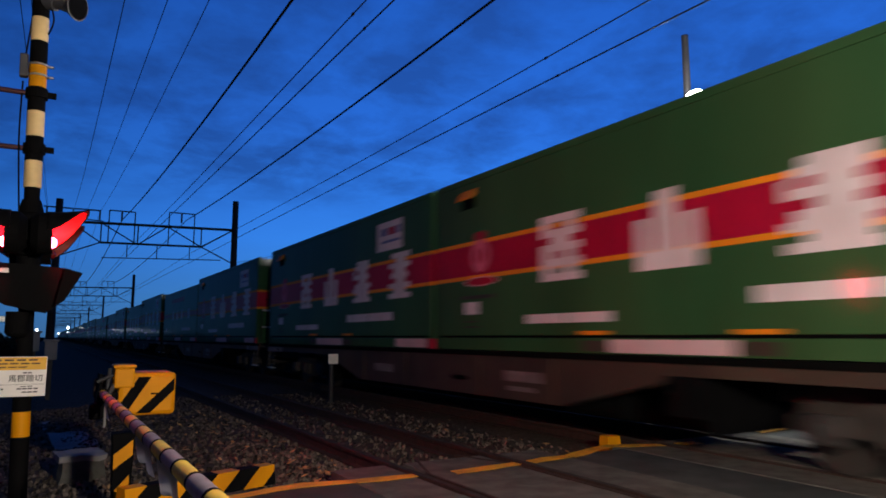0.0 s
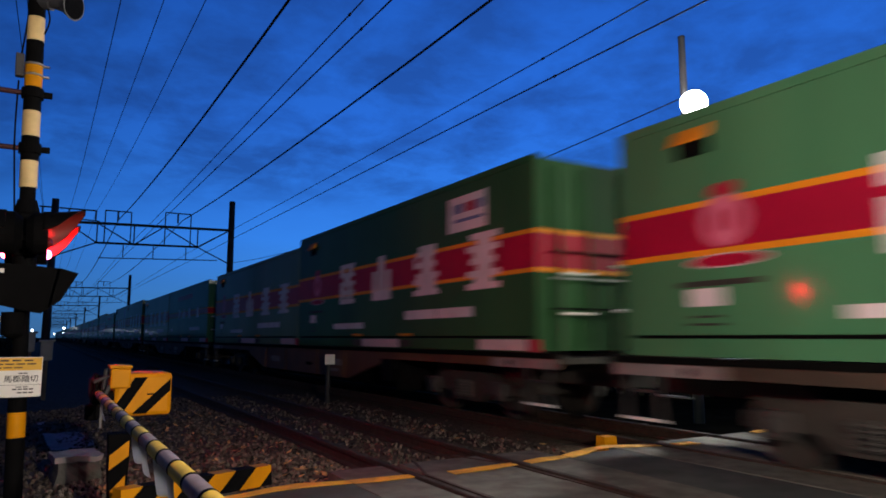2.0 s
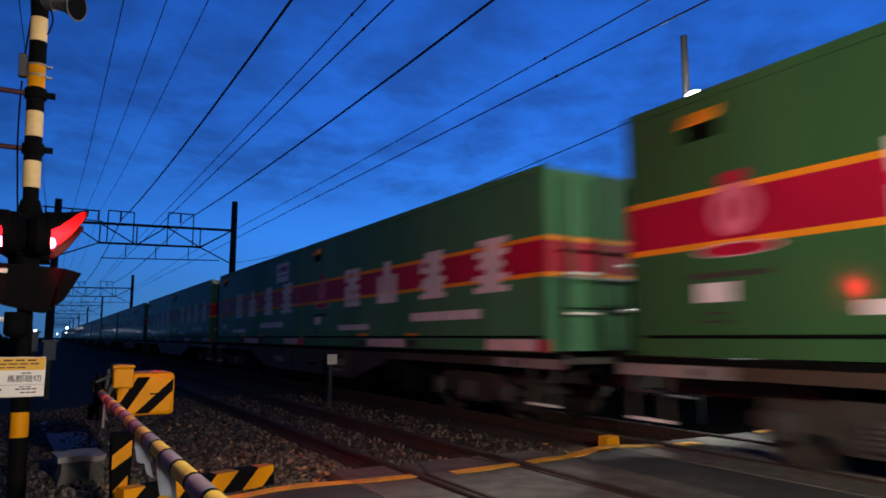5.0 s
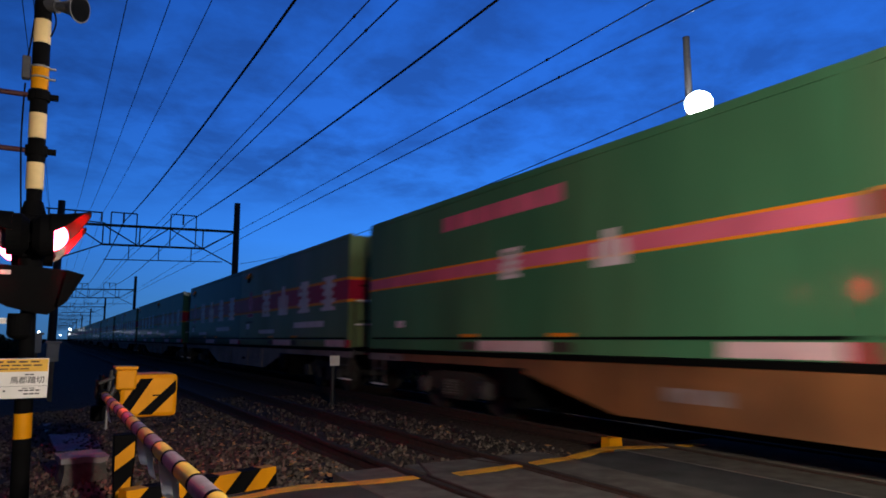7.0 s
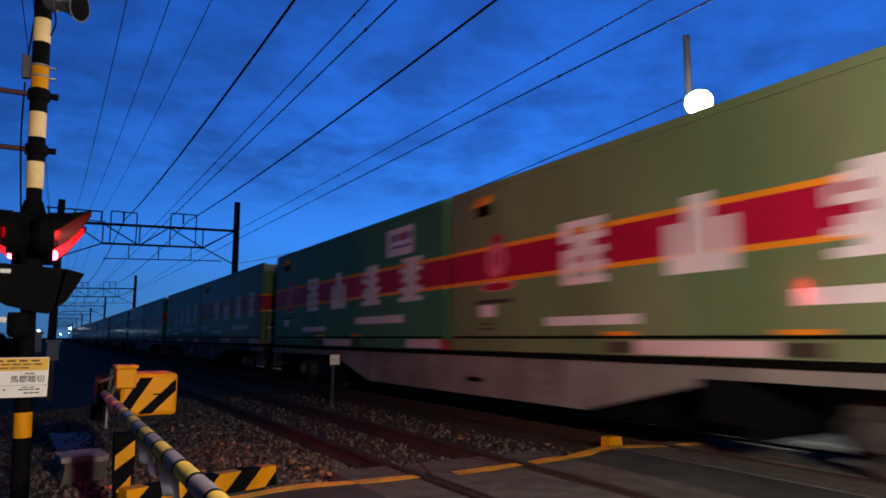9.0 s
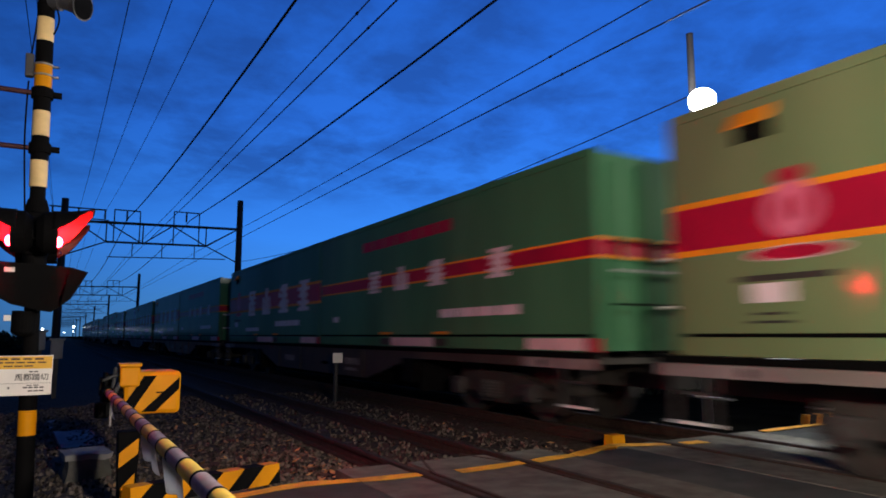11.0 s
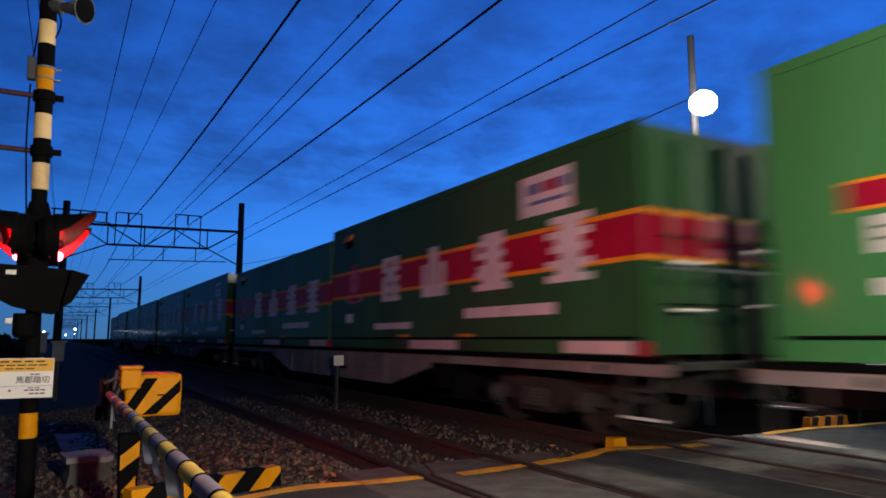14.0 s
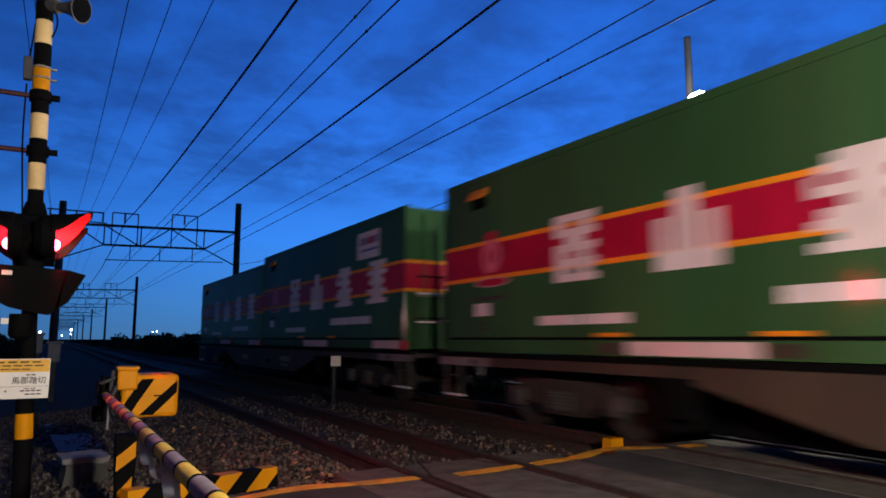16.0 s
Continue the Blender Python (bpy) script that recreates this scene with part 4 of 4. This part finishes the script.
EMBLEMS = [
    [".########", ".##...##.", ".########", "...####..", ".########", ".##.#.##.", ".########", ".##.#.##.", ".########"],
    ["...###...", "...###...", "...###...", "##.###.##", "##.###.##", "##.###.##", "##.###.##", "#########", "#########"],
    ["..######.", ".#######.", "#..####..", "########.", "...####..", ".########", "########.", "..######.", "#########"],
    [".########", "...####..", "#########", "..#####..", ".#######.", "...####..", "#########", "..#####..", "#########"],
]


def glyph(parent, k, yc, zc, w, h, x=-1.245):
    """A block of plain white bars in one cut sheet."""
    rows = EMBLEMS[k]
    bm = B()
    grid = {}

    def vert(i, j, d):
        if (i, j, d) not in grid:
            grid[i, j, d] = bm.verts.new((x - (0.008 if d else 0.001), yc + w * (0.5 - i / 9), zc + h * (0.5 - j / 9)))
        return grid[i, j, d]

    def on(i, j):
        return 0 <= i < 9 and 0 <= j < 9 and rows[j][i] == "#"

    for j in range(9):
        for i in range(9):
            if not on(i, j):
                continue
            q = ((i, j), (i + 1, j), (i + 1, j + 1), (i, j + 1))
            bm.faces.new([vert(a, b, 1) for a, b in q])
            for n, (di, dj) in enumerate(((0, -1), (1, 0), (0, 1), (-1, 0))):
                if not on(i + di, j + dj):
                    a, b = q[n], q[(n + 1) % 4]
                    bm.faces.new((vert(*a, 1), vert(*a, 0), vert(*b, 0), vert(*b, 1)))
    bmesh.ops.recalc_face_normals(bm, faces=bm.faces)
    return part("painted_emblem", bm, "white", parent)


def vent(parent, x, y, z):
    """A small hooded louvre with an orange top plate."""
    bm = B()
    box(bm, x - 0.004, x + 0.01, y - 0.19, y + 0.19, z - 0.14, z + 0.02)
    grille = part("vent", bm, "gap", parent, "black vent under an orange hood")
    bm = B()
    pr = [(x - 0.085, z + 0.005), (x - 0.005, z + 0.15), (x + 0.01, z + 0.15), (x + 0.01, z + 0.07), (x - 0.08, z - 0.008)]
    a = [bm.verts.new((u, y - 0.20, w)) for u, w in pr]
    b = [bm.verts.new((u, y + 0.20, w)) for u, w in pr]
    bm.faces.new(a)
    bm.faces.new(b[::-1])
    for i in range(5):
        bm.faces.new((a[i], b[i], b[(i + 1) % 5], a[(i + 1) % 5]))
    bmesh.ops.recalc_face_normals(bm, faces=bm.faces)
    part("hood", bm, "orange", grille)


def ring_mark(parent, x, y, z):
    """A pale ring round a dark bar, with a red cap above and a red lens shape with pale edges below."""
    bm = B()
    n = 32
    for ro, ri, d in ((0.245, 0.125, 0.004),):
        rings = [[bm.verts.new((x - dd, y + rr * math.cos(2 * math.pi * i / n), z + rr * math.sin(2 * math.pi * i / n))) for i in range(n)] for rr, dd in ((ro, d), (ri, d), (ri, -0.002), (ro, -0.002))]
        for p, q in zip(rings, rings[1:] + rings[:1]):
            for i in range(n):
                bm.faces.new((p[i], p[(i + 1) % n], q[(i + 1) % n], q[i]))
    bmesh.ops.recalc_face_normals(bm, faces=bm.faces)
    ring = part("ring_mark", bm, "pink", parent, "pale round ring mark")
    bm = B()
    box(bm, x - 0.004, x + 0.002, y - 0.04, y + 0.04, z - 0.12, z + 0.12)
    part("ring_bar", bm, "pink", ring)
    for w, hh, zc, m_, d in ((0.15, 0.075, z + 0.29, "maroon", 0.0036), (0.43, 0.068, z - 0.375, "pinkwhite", 0.0032), (0.395, 0.056, z - 0.375, "maroon", 0.0048)):
        bm = B()
        pts = [(y + w * math.cos(2 * math.pi * i / 20), zc + hh * math.sin(2 * math.pi * i / 20)) for i in range(20)]
        extrude_yz(bm, pts, x - d, x + 0.002)
        part("oval_mark", bm, m_, ring)


def container(h, paint, style, label):
    """A side-opening container, nine and a half metres long, with its long side along y; its base is at z 0."""
    t = thing("freight_container", label, "container", group="containers on the train")
    L, W = 9.41, 2.49
    y0, y1, x0, x1 = -L / 2, L / 2, -W / 2, W / 2
    bm = B()
    box(bm, x0 + 0.02, x1 - 0.02, y0 + 0.02, y1 - 0.02, 0.02, h - 0.03)
    part("body", bm, paint, t)
    # side wall sheets
    for s in (x0, x1 - 0.021):
        bm = B()
        box(bm, s, s + 0.021, y0 + 0.1, y1 - 0.1, 0.215, h - 0.10, 0.006)
        part("side_panel", bm, paint, t)
    # posts, top and bottom rails
    for x in (x0, x1 - 0.11):
        for y in (y0, y1 - 0.11):
            bm = B()
            box(bm, x + 0.001, x + 0.109, y, y + 0.11, 0.0, h, 0.012)
            part("corner_post", bm, paint, t)
        bm = B()
        box(bm, x + 0.001, x + 0.109, y0 + 0.11, y1 - 0.11, 0.005, 0.180, 0.008)
        part("bottom_rail", bm, paint, t)
        bm = B()
        box(bm, x + 0.001, x + 0.109, y0 + 0.11, y1 - 0.11, h - 0.095, h, 0.008)
        part("top_rail", bm, paint, t)
    bm = B()
    box(bm, x0 + 0.003, x0 + 0.02, y0 + 0.12, y1 - 0.12, 0.181, 0.214)
    part("door_seal", bm, "gap", t, "black rubber seal under the side door")
    # forklift pockets and a pale strip between them
    for y in (-1.05, 1.05):
        bm = B()
        box(bm, x0 - 0.004, x0 + 0.02, y - 0.20, y + 0.20, 0.03, 0.15)
        part("fork_pocket", bm, "brown", t)
        bm = B()
        box(bm, x0 - 0.006, x0 + 0.02, y - 0.24, y + 0.24, 0.217, 0.262)
        part("hinge_plate", bm, "orange", t)
    bm = B()
    box(bm, x0 - 0.005, x0 + 0.02, -0.80, 0.80, 0.02, 0.165)
    part("reflective_strip", bm, "pinkwhite", t, "pale pinkish reflective strip")
    bm = B()
    box(bm, x0 - 0.005, x0 + 0.02, y0 + 0.20, y0 + 1.35, 0.02, 0.165)
    part("reflective_strip", bm, "pinkwhite", t, "pale pinkish reflective strip")
    bm = B()
    box(bm, x0 - 0.006, x0 + 0.05, y0 - 0.004, y0 + 0.16, 0.004, 0.165)
    part("corner_foot", bm, "maroon", t, "red painted corner foot")
    # end doors with locking bars, seen in the gaps
    for s, y in ((-1, y0), (1, y1)):
        for x in (-0.85, -0.35, 0.35, 0.85):
            bm = B()
            rod(bm, (x, y - s * 0.0 + s * 0.02, 0.12), (x, y + s * 0.02, h - 0.12), 0.018, n=8)
            part("locking_bar", bm, paint, t)
        for z in (0.55, 0.95, 1.30):
            bm = B()
            box(bm, -1.0, 1.0, y + s * 0.022 - 0.01, y + s * 0.022 + 0.01, z, z + 0.025)
            part("hasp_rail", bm, "gap" if z != 0.95 else "galv", t)
    za, zb = h * 0.398, h * 0.618
    if style in ("emblem", "emblem_logo"):
        for a, b, m_, nm in ((za + 0.06, zb - 0.06, "maroon", "stripe"), (za, za + 0.06, "orange", "stripe_border"), (zb - 0.06, zb, "orange", "stripe_border")):
            bm = B()
            box(bm, x0 - 0.0025, x0 + 0.02, y0 + 0.003, y1 - 0.003, a, b)
            part(nm, bm, m_, t)
            bm = B()
            box(bm, x0 + 0.0, x1, y0 - 0.0025, y0 + 0.02, a, b)
            part(nm, bm, m_, t)
        for k, yc in enumerate((1.65, -0.06, -1.78, -3.48)):
            glyph(t, k, yc, (za + zb) / 2 - 0.01 * h, 0.84 if k != 1 else 0.80, h * 0.318)
        ring_mark(t, x0, 3.40, (za + zb) / 2 + 0.05)
        for a, b, c, d in ((3.05, 3.95, za - 0.29, za - 0.235), (3.50, 3.80, h * 0.155, h * 0.165), (3.45, 3.85, h * 0.125, h * 0.135)):
            bm = B()
            box(bm, x0 - 0.003, x0 + 0.01, a, b, c, d)
            part("small_marking", bm, "bogie", t)
        for a, b, c, d in ((3.45, 3.85, h * 0.20, h * 0.27), (0.75, 2.35, h * 0.14, h * 0.185), (-3.2, -1.0, h * 0.190, h * 0.248)):
            k = max(1, int((b - a) / 0.8))
            for i in range(k):
                ya = a + (b - a) * i / k
                bm = B()
                box(bm, x0 - 0.004, x0 + 0.01, ya, ya + (b - a) / k * 0.96, c, d)
                part("text_bar", bm, "white", t)
        vent(t, x0, 3.72, h * 0.865)
        if style == "emblem_logo":
            bm = B()
            box(bm, x0 - 0.004, x0 + 0.01, -3.58, -2.52, h * 0.69, h * 0.90)
            panel = part("painted_panel", bm, "white", t)
            for a, b, c, d, m_ in ((-2.95, -2.68, 0.80, 0.855, "blue"), (-3.3, -3.02, 0.80, 0.855, "maroon"), (-3.52, -3.34, 0.80, 0.855, "blue"), (-3.5, -2.7, 0.745, 0.765, "blue")):
                bm = B()
                box(bm, x0 - 0.007, x0 - 0.003, a, b, h * c, h * d)
                part("panel_bar", bm, m_, panel)
    elif style == "thin":
        zs = h * 0.455
        tall = h > 2.5
        for a, b, m_, nm in ((zs + 0.03, zs + 0.22, "maroon", "stripe"), (zs, zs + 0.03, "orange", "stripe_border"), (zs + 0.22, zs + 0.25, "orange", "stripe_border")):
            bm = B()
            box(bm, x0 - 0.0025, x0 + 0.02, y0 + 0.003, y1 - (0.70 if tall else 0.12), a, b)
            part(nm, bm, m_, t)
            bm = B()
            box(bm, x0, x1, y0 - 0.0025, y0 + 0.02, a, b)
            part(nm, bm, m_, t)
        if tall:
            bm = B()
            box(bm, x0 - 0.004, x0 + 0.01, 3.10, 3.80, zs - 0.34, zs - 0.05)
            plate = part("painted_plate", bm, "white", t)
            for dz in (0.13, 0.22):
                bm = B()
                box(bm, x0 - 0.006, x0 - 0.004, 3.16, 3.74, zs - dz - 0.025, zs - dz)
                part("plate_bar", bm, "ink", plate)
        for k, yc in enumerate((1.6, 0.4, -0.9, -2.7)):
            glyph(t, k, yc, zs + 0.125, 0.52, 0.42)
        for a, b, c, d, m_ in ((-1.4, 2.2, h * 0.77, h * 0.85, "maroon"), (-3.2, -1.0, h * 0.20, h * 0.255, "white"), (3.5, 3.8, h * 0.20, h * 0.25, "white")):
            k = max(1, int((b - a) / 0.5))
            for i in range(k):
                ya = a + (b - a) * i / k
                bm = B()
                box(bm, x0 - 0.004, x0 + 0.01, ya, ya + (b - a) / k * 0.92, c, d)
                part("text_bar", bm, m_, t)
    elif style == "pinkband":
        zs = h * 0.455
        for a, b, m_, nm in ((zs + 0.03, zs + 0.20, "pink", "stripe"), (zs, zs + 0.03, "orange", "stripe_border"), (zs + 0.20, zs + 0.23, "orange", "stripe_border")):
            bm = B()
            box(bm, x0 - 0.0025, x0 + 0.02, y0 + 0.003, y1 - 0.003, a, b)
            part(nm, bm, m_, t)
        for k, yc in enumerate((0.0, -1.95)):
            glyph(t, k, yc, zs + 0.115, 0.5, 0.42)
        for i in range(6):
            bm = B()
            box(bm, x0 - 0.004, x0 + 0.01, -1.15 + i * 0.5, -0.68 + i * 0.5, h * 0.78, h * 0.875)
            part("text_bar", bm, "pink", t)
        bm = B()
        box(bm, x0 - 0.004, x0 + 0.01, 3.2, 3.5, h * 0.16, h * 0.21)
        part("text_bar", bm, "white", t)
    return t


def wagon(paint, label):
    """A container flat wagon: deck frame, fish-belly sills, two bogies and end gear. Rails at z 0, middle at y 0."""
    t = thing("flat_wagon", label, "wagon", group="wagons of the train")
    for s in (-1, 1):
        x = s * 1.20
        bm = B()
        extrude_yz(bm, [(-9.75, 0.985), (-9.75, 0.80), (-5.0, 0.80), (-3.1, 0.36), (3.1, 0.36), (5.0, 0.80), (9.75, 0.80), (9.75, 0.985)], x - 0.012, x + 0.012)
        sill = part("side_sill", bm, paint, t)
        # flange coloured black for the shadow line below the containers
        bm = B()
        box(bm, x - 0.035, x + 0.035, -9.75, 9.75, 0.925, 0.99)
        part("sill_flange", bm, "gap", t)
        for y in (-2.9, -1.25, 1.1, 2.9):
            bm = B()
            box(bm, x - 0.03, x + 0.03, y - 0.04, y + 0.04, 0.36, 0.93)
            part("stiffener", bm, paint, sill)
        for ya, yb, za, zb in ((1.6, 2.4, 0.56, 0.70), (-2.70, -1.85, 0.60, 0.735), (-2.55, -1.95, 0.475, 0.535)):
            for k in range(4):
                bm = B()
                box(bm, x + s * 0.012, x + s * 0.016, ya + (yb - ya) * k / 4, ya + (yb - ya) * (k + 0.86) / 4, za, zb)
                part("marking", bm, "endgrey", sill)
        bm = B()
        extrude_yz(bm, [(-0.72 + 0.24 * math.cos(a * 0.5236), 0.585 + 0.04 * math.sin(a * 0.5236)) for a in range(12)], x + s * 0.011, x + s * 0.0165)
        part("slot", bm, "gap", sill)
    bm = B()
    box(bm, -1.15, 1.15, -9.75, 9.75, 0.86, 0.93)
    part("deck", bm, "bogie", t)
    bm = B()
    box(bm, -0.25, 0.25, -9.9, 9.9, 0.55, 0.86)
    part("centre_sill", bm, "bogie", t)
    bm = B()
    box(bm, -0.62, 0.62, -4.9, 4.9, 0.20, 0.56, 0.03)
    gear = part("brake_gear", bm, "black", t)
    for y in (-3.2, 0.4, 3.4):
        bm = B()
        rod(bm, (-0.72, y - 0.5, 0.36), (-0.72, y + 0.5, 0.36), 0.14, 0.14, 16)
        part("air_tank", bm, "black", gear)
    for e in (-1, 1):
        bm = B()
        box(bm, -0.10, 0.10, min(e * 9.9, e * 10.2), max(e * 9.9, e * 10.2), 0.75, 0.98, 0.02)
        part("coupler", bm, "bogie", t)
        for s in (-1, 1):
            bm = B()
            box(bm, s * 1.2 - 0.02, s * 1.2 + 0.02, e * 9.55 - 0.02, e * 9.55 + 0.02, 0.36, 0.95)
            box(bm, s * 1.2 - 0.02, s * 1.2 + 0.02, e * 9.10 - 0.02, e * 9.10 + 0.02, 0.36, 0.95)
            box(bm, s * 1.2 - 0.02, s * 1.2 + 0.02, min(e * 9.08, e * 9.57), max(e * 9.08, e * 9.57), 0.62, 0.65)
            ladder = part("step_ladder", bm, "axle", t)
            bm = B()
            box(bm, s * 1.2 - 0.03, s * 1.2 + 0.03, min(e * 9.06, e * 9.59), max(e * 9.06, e * 9.59), 0.335, 0.362)
            part("step_tread", bm, "plate", ladder)
        for s in (-1, 1):
            bm = B()
            for z in (1.48, 1.98):
                rod(bm, (s * 1.15, e * 9.74, z), (s * 0.6, e * 9.74, z), 0.018, n=8)
            rail_bar = part("hand_rail", bm, "plate", t, "white hand rail bars")
            bm = B()
            for x in (s * 1.15, s * 0.6):
                rod(bm, (x, e * 9.74, 0.93), (x, e * 9.74, 1.98), 0.014, n=8)
            part("rail_post", bm, "bogie", rail_bar, "dark posts")
    for e in (-1, 1):
        # added black cross panel, hides the lit road and keeps the underside dark
        bm = B()
        box(bm, -1.10, 1.10, e * 5.15 - 0.05, e * 5.15 + 0.05, 0.24, 0.86, 0.01)
        part("dark_filler_panel", bm, "black", t)
        for s in (-1, 1):
            bm = B()
            box(bm, s * 1.217 - 0.004, s * 1.217 + 0.004, min(e * 8.3, e * 9.72), max(e * 8.3, e * 9.72), 0.795, 0.915)
            end = part("end_panel", bm, "endgrey", t, "pale worn panel at the wagon's end")
            bm = B()
            rod(bm, (s * 1.219, e * 8.72, 0.855), (s * 1.226, e * 8.72, 0.855), 0.045, n=14)
            part("jacking_hole", bm, "gap", end)
            bm = B()
            box(bm, s * 1.19 - 0.05, s * 1.19 + 0.05, e * 4.95 - 0.22, e * 4.95 + 0.22, 0.40, 0.80, 0.02)
            part("brake_valve_box", bm, "black", t)
    for yb in (-7.1, 7.1):
        bm = B()
        for s in (-1, 1):
            x = s * 0.80
            extrude_yz(bm, [(yb - 1.25, 0.50), (yb - 1.25, 0.36), (yb - 0.6, 0.36), (yb - 0.4, 0.22), (yb + 0.4, 0.22), (yb + 0.6, 0.36), (yb + 1.25, 0.36), (yb + 1.25, 0.50), (yb + 0.5, 0.66), (yb - 0.5, 0.66)], x - 0.07, x + 0.07)
        box(bm, -0.8, 0.8, yb - 0.15, yb + 0.15, 0.4, 0.6)
        frame_ = part("bogie_frame", bm, "bogie", t)
        for s in (-1, 1):
            bm = B()
            for dy in (-0.16, 0.0, 0.16):
                for k in range(5):
                    rod(bm, (s * 0.92, yb + dy, 0.30 + 0.045 * k), (s * 0.92, yb + dy, 0.322 + 0.045 * k), 0.062, n=12)
                rod(bm, (s * 0.92, yb + dy, 0.28), (s * 0.92, yb + dy, 0.53), 0.035, n=8)
            part("spring_nest", bm, "axle", frame_)
            for dy in (-0.95, 0.95):
                bm = B()
                box(bm, s * 0.90 - 0.06, s * 0.90 + 0.06, yb + dy - 0.16, yb + dy + 0.16, 0.28, 0.54, 0.03)
                rod(bm, (s * 0.95, yb + dy, 0.405), (s * 0.985, yb + dy, 0.405), 0.085, 0.06, 14)
                part("axle_box", bm, "axle", frame_)
        for dy in (-0.95, 0.95):
            bm = B()
            for s in (-1, 1):
                rod(bm, (s * 0.50, yb + dy, 0.405), (s * 0.63, yb + dy, 0.405), 0.40, 0.40, 28)
                rod(bm, (s * 0.49, yb + dy, 0.405), (s * 0.51, yb + dy, 0.405), 0.425, 0.425, 28)
                rod(bm, (s * 0.63, yb + dy, 0.405), (s * 0.86, yb + dy, 0.405), 0.10, 0.09, 14)
            rod(bm, (-0.6, yb + dy, 0.405), (0.6, yb + dy, 0.405), 0.08, n=12)
            part("wheelset", bm, "bogie", frame_)
    return t


PAINTS = [("brown", "rust brown container flat wagon"), ("greywagon", "dusty grey container flat wagon"), ("orangewagon", "orange brown container flat wagon"), ("darkorange", "dark orange grimy container flat wagon")]
WAGONS = [wagon(p, l) for p, l in PAINTS]
LOW, HIGH = 2.42, 2.60
KINDS = {
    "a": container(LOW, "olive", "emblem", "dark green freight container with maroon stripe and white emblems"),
    "d": container(LOW, "darkolive", "emblem", "dull dark olive freight container with maroon stripe and white emblems"),
    "b": container(HIGH, "green", "emblem", "tall dark green freight container with maroon stripe"),
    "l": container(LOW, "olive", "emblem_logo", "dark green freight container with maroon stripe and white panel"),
    "L": container(HIGH, "green", "emblem_logo", "tall dark green freight container with white panel"),
    "p": container(LOW, "hazedgreen", "emblem", "pale green freight container tinted for lamp haze, with maroon stripe"),
    "m": container(LOW, "hazedgreen", "emblem_logo", "pale green freight container tinted for lamp haze, with white panel"),
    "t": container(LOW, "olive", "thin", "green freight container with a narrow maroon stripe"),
    "T": container(HIGH, "freshgreen", "thin", "tall bright green freight container with a narrow maroon stripe"),
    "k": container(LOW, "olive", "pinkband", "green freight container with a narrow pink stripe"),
}
# from the tail: wagon paint (0 brown, 1 grey, 2 orange, 3 dark orange) and its rear and front container
CONSIST = "0aL 0LL 0LL 1aL 2Tm 1ma 2pt 0at 1pl 0ap 1lp 2aa 1dp 2kt 1pa 0la 0bt 0Lb 0pt 3pL 0aL 3tL 0LL 0bL 1ab".split()

UNITS = []
made = set()


def use(proto):
    if proto.name in made:
        ob = copy_thing(proto, pose(0, 0, 0))
    else:
        ob = proto
        made.add(proto.name)
    return ob


# how far the rear container's rear end and the front container's front end stand in from the coupling
REAR_INSET = {2: 0.45, 5: 0.78, 6: 0.52, 7: 1.05, 11: 0.46, 12: 0.87, 13: 0.40, 14: 0.69, 17: 0.66, 18: 0.55, 20: 0.59}
FRONT_INSET = {1: 0.55, 4: 0.70, 5: 0.78, 7: 0.50, 11: 1.10, 12: 0.70, 13: 1.16, 16: 0.95, 17: 0.90, 19: 0.93}
for i, (w, rear, front) in enumerate(CONSIST):
    UNITS.append((use(WAGONS[int(w)]), -PITCH * i + 0.10, 0.0))
    UNITS.append((use(KINDS[rear]), PITCH / 2 - REAR_INSET.get(i, 0.62) - 4.705 - PITCH * i, 0.995))
    UNITS.append((use(KINDS[front]), FRONT_INSET.get(i, 0.83) + 4.705 - PITCH / 2 - PITCH * i, 0.995))


def tail_lamps():
    t = thing("tail_marker", "small lit lamp bracket on the last wagon", "marker lamp")
    for x in (-1.0,):
        bm = B()
        ball(bm, (x, 0, 0.12), 0.055, 12, 8)
        part("lens", bm, "tail", t)
        bm = B()
        box(bm, x - 0.04, x + 0.04, -0.10, -0.03, -0.0, 0.2, 0.01)
        part("case", bm, "black", t)
    return t


UNITS.append((tail_lamps(), 9.86, 1.0))


def train_y(t):
    """Where the middle of the last wagon stands at t seconds."""
    s = t - 16.0
    return 19.95 + 0.20 - 27.92 * s - 0.0632 * s * s - 0.00186 * s ** 3


# ---- all movement ----
def motions():
    times = [0.0, 1.0, 2.0, 3.0, 4.0, 5.0, 6.0, 7.0, 8.0, 9.0, 10.0, 11.0, 12.0, 13.0, 14.0, 15.0, 16.0]
    for ob, off, z in UNITS:
        walk(ob, [(t, pose(FAR, train_y(t) + off, z)) for t in times])
    half = 0.6136
    for lens, place, turn, phase in LENSES:
        rows = []
        lit = phase == 0
        rows.append((0.0, pose(*place, 0, 0, turn + (0 if lit else 180))))
        k, tt = 0, 0.25
        while tt < 15.95:
            a, b = (0, 180) if lit else (180, 360)
            rows.append((tt - 0.06, pose(*place, 0, 0, turn + a)))
            for j, f in ((0, 0.34), (1, 0.67)):
                rows.append((tt - 0.025 + 0.05 * j, pose(*place, 0, 0, turn + a + (b - a) * f)))
            rows.append((tt + 0.06, pose(*place, 0, 0, turn + b)))
            lit = not lit
            tt += half
        rows.append((16.0, pose(*place, 0, 0, turn + (0 if lit else 180))))
        walk(lens, rows)


motions()
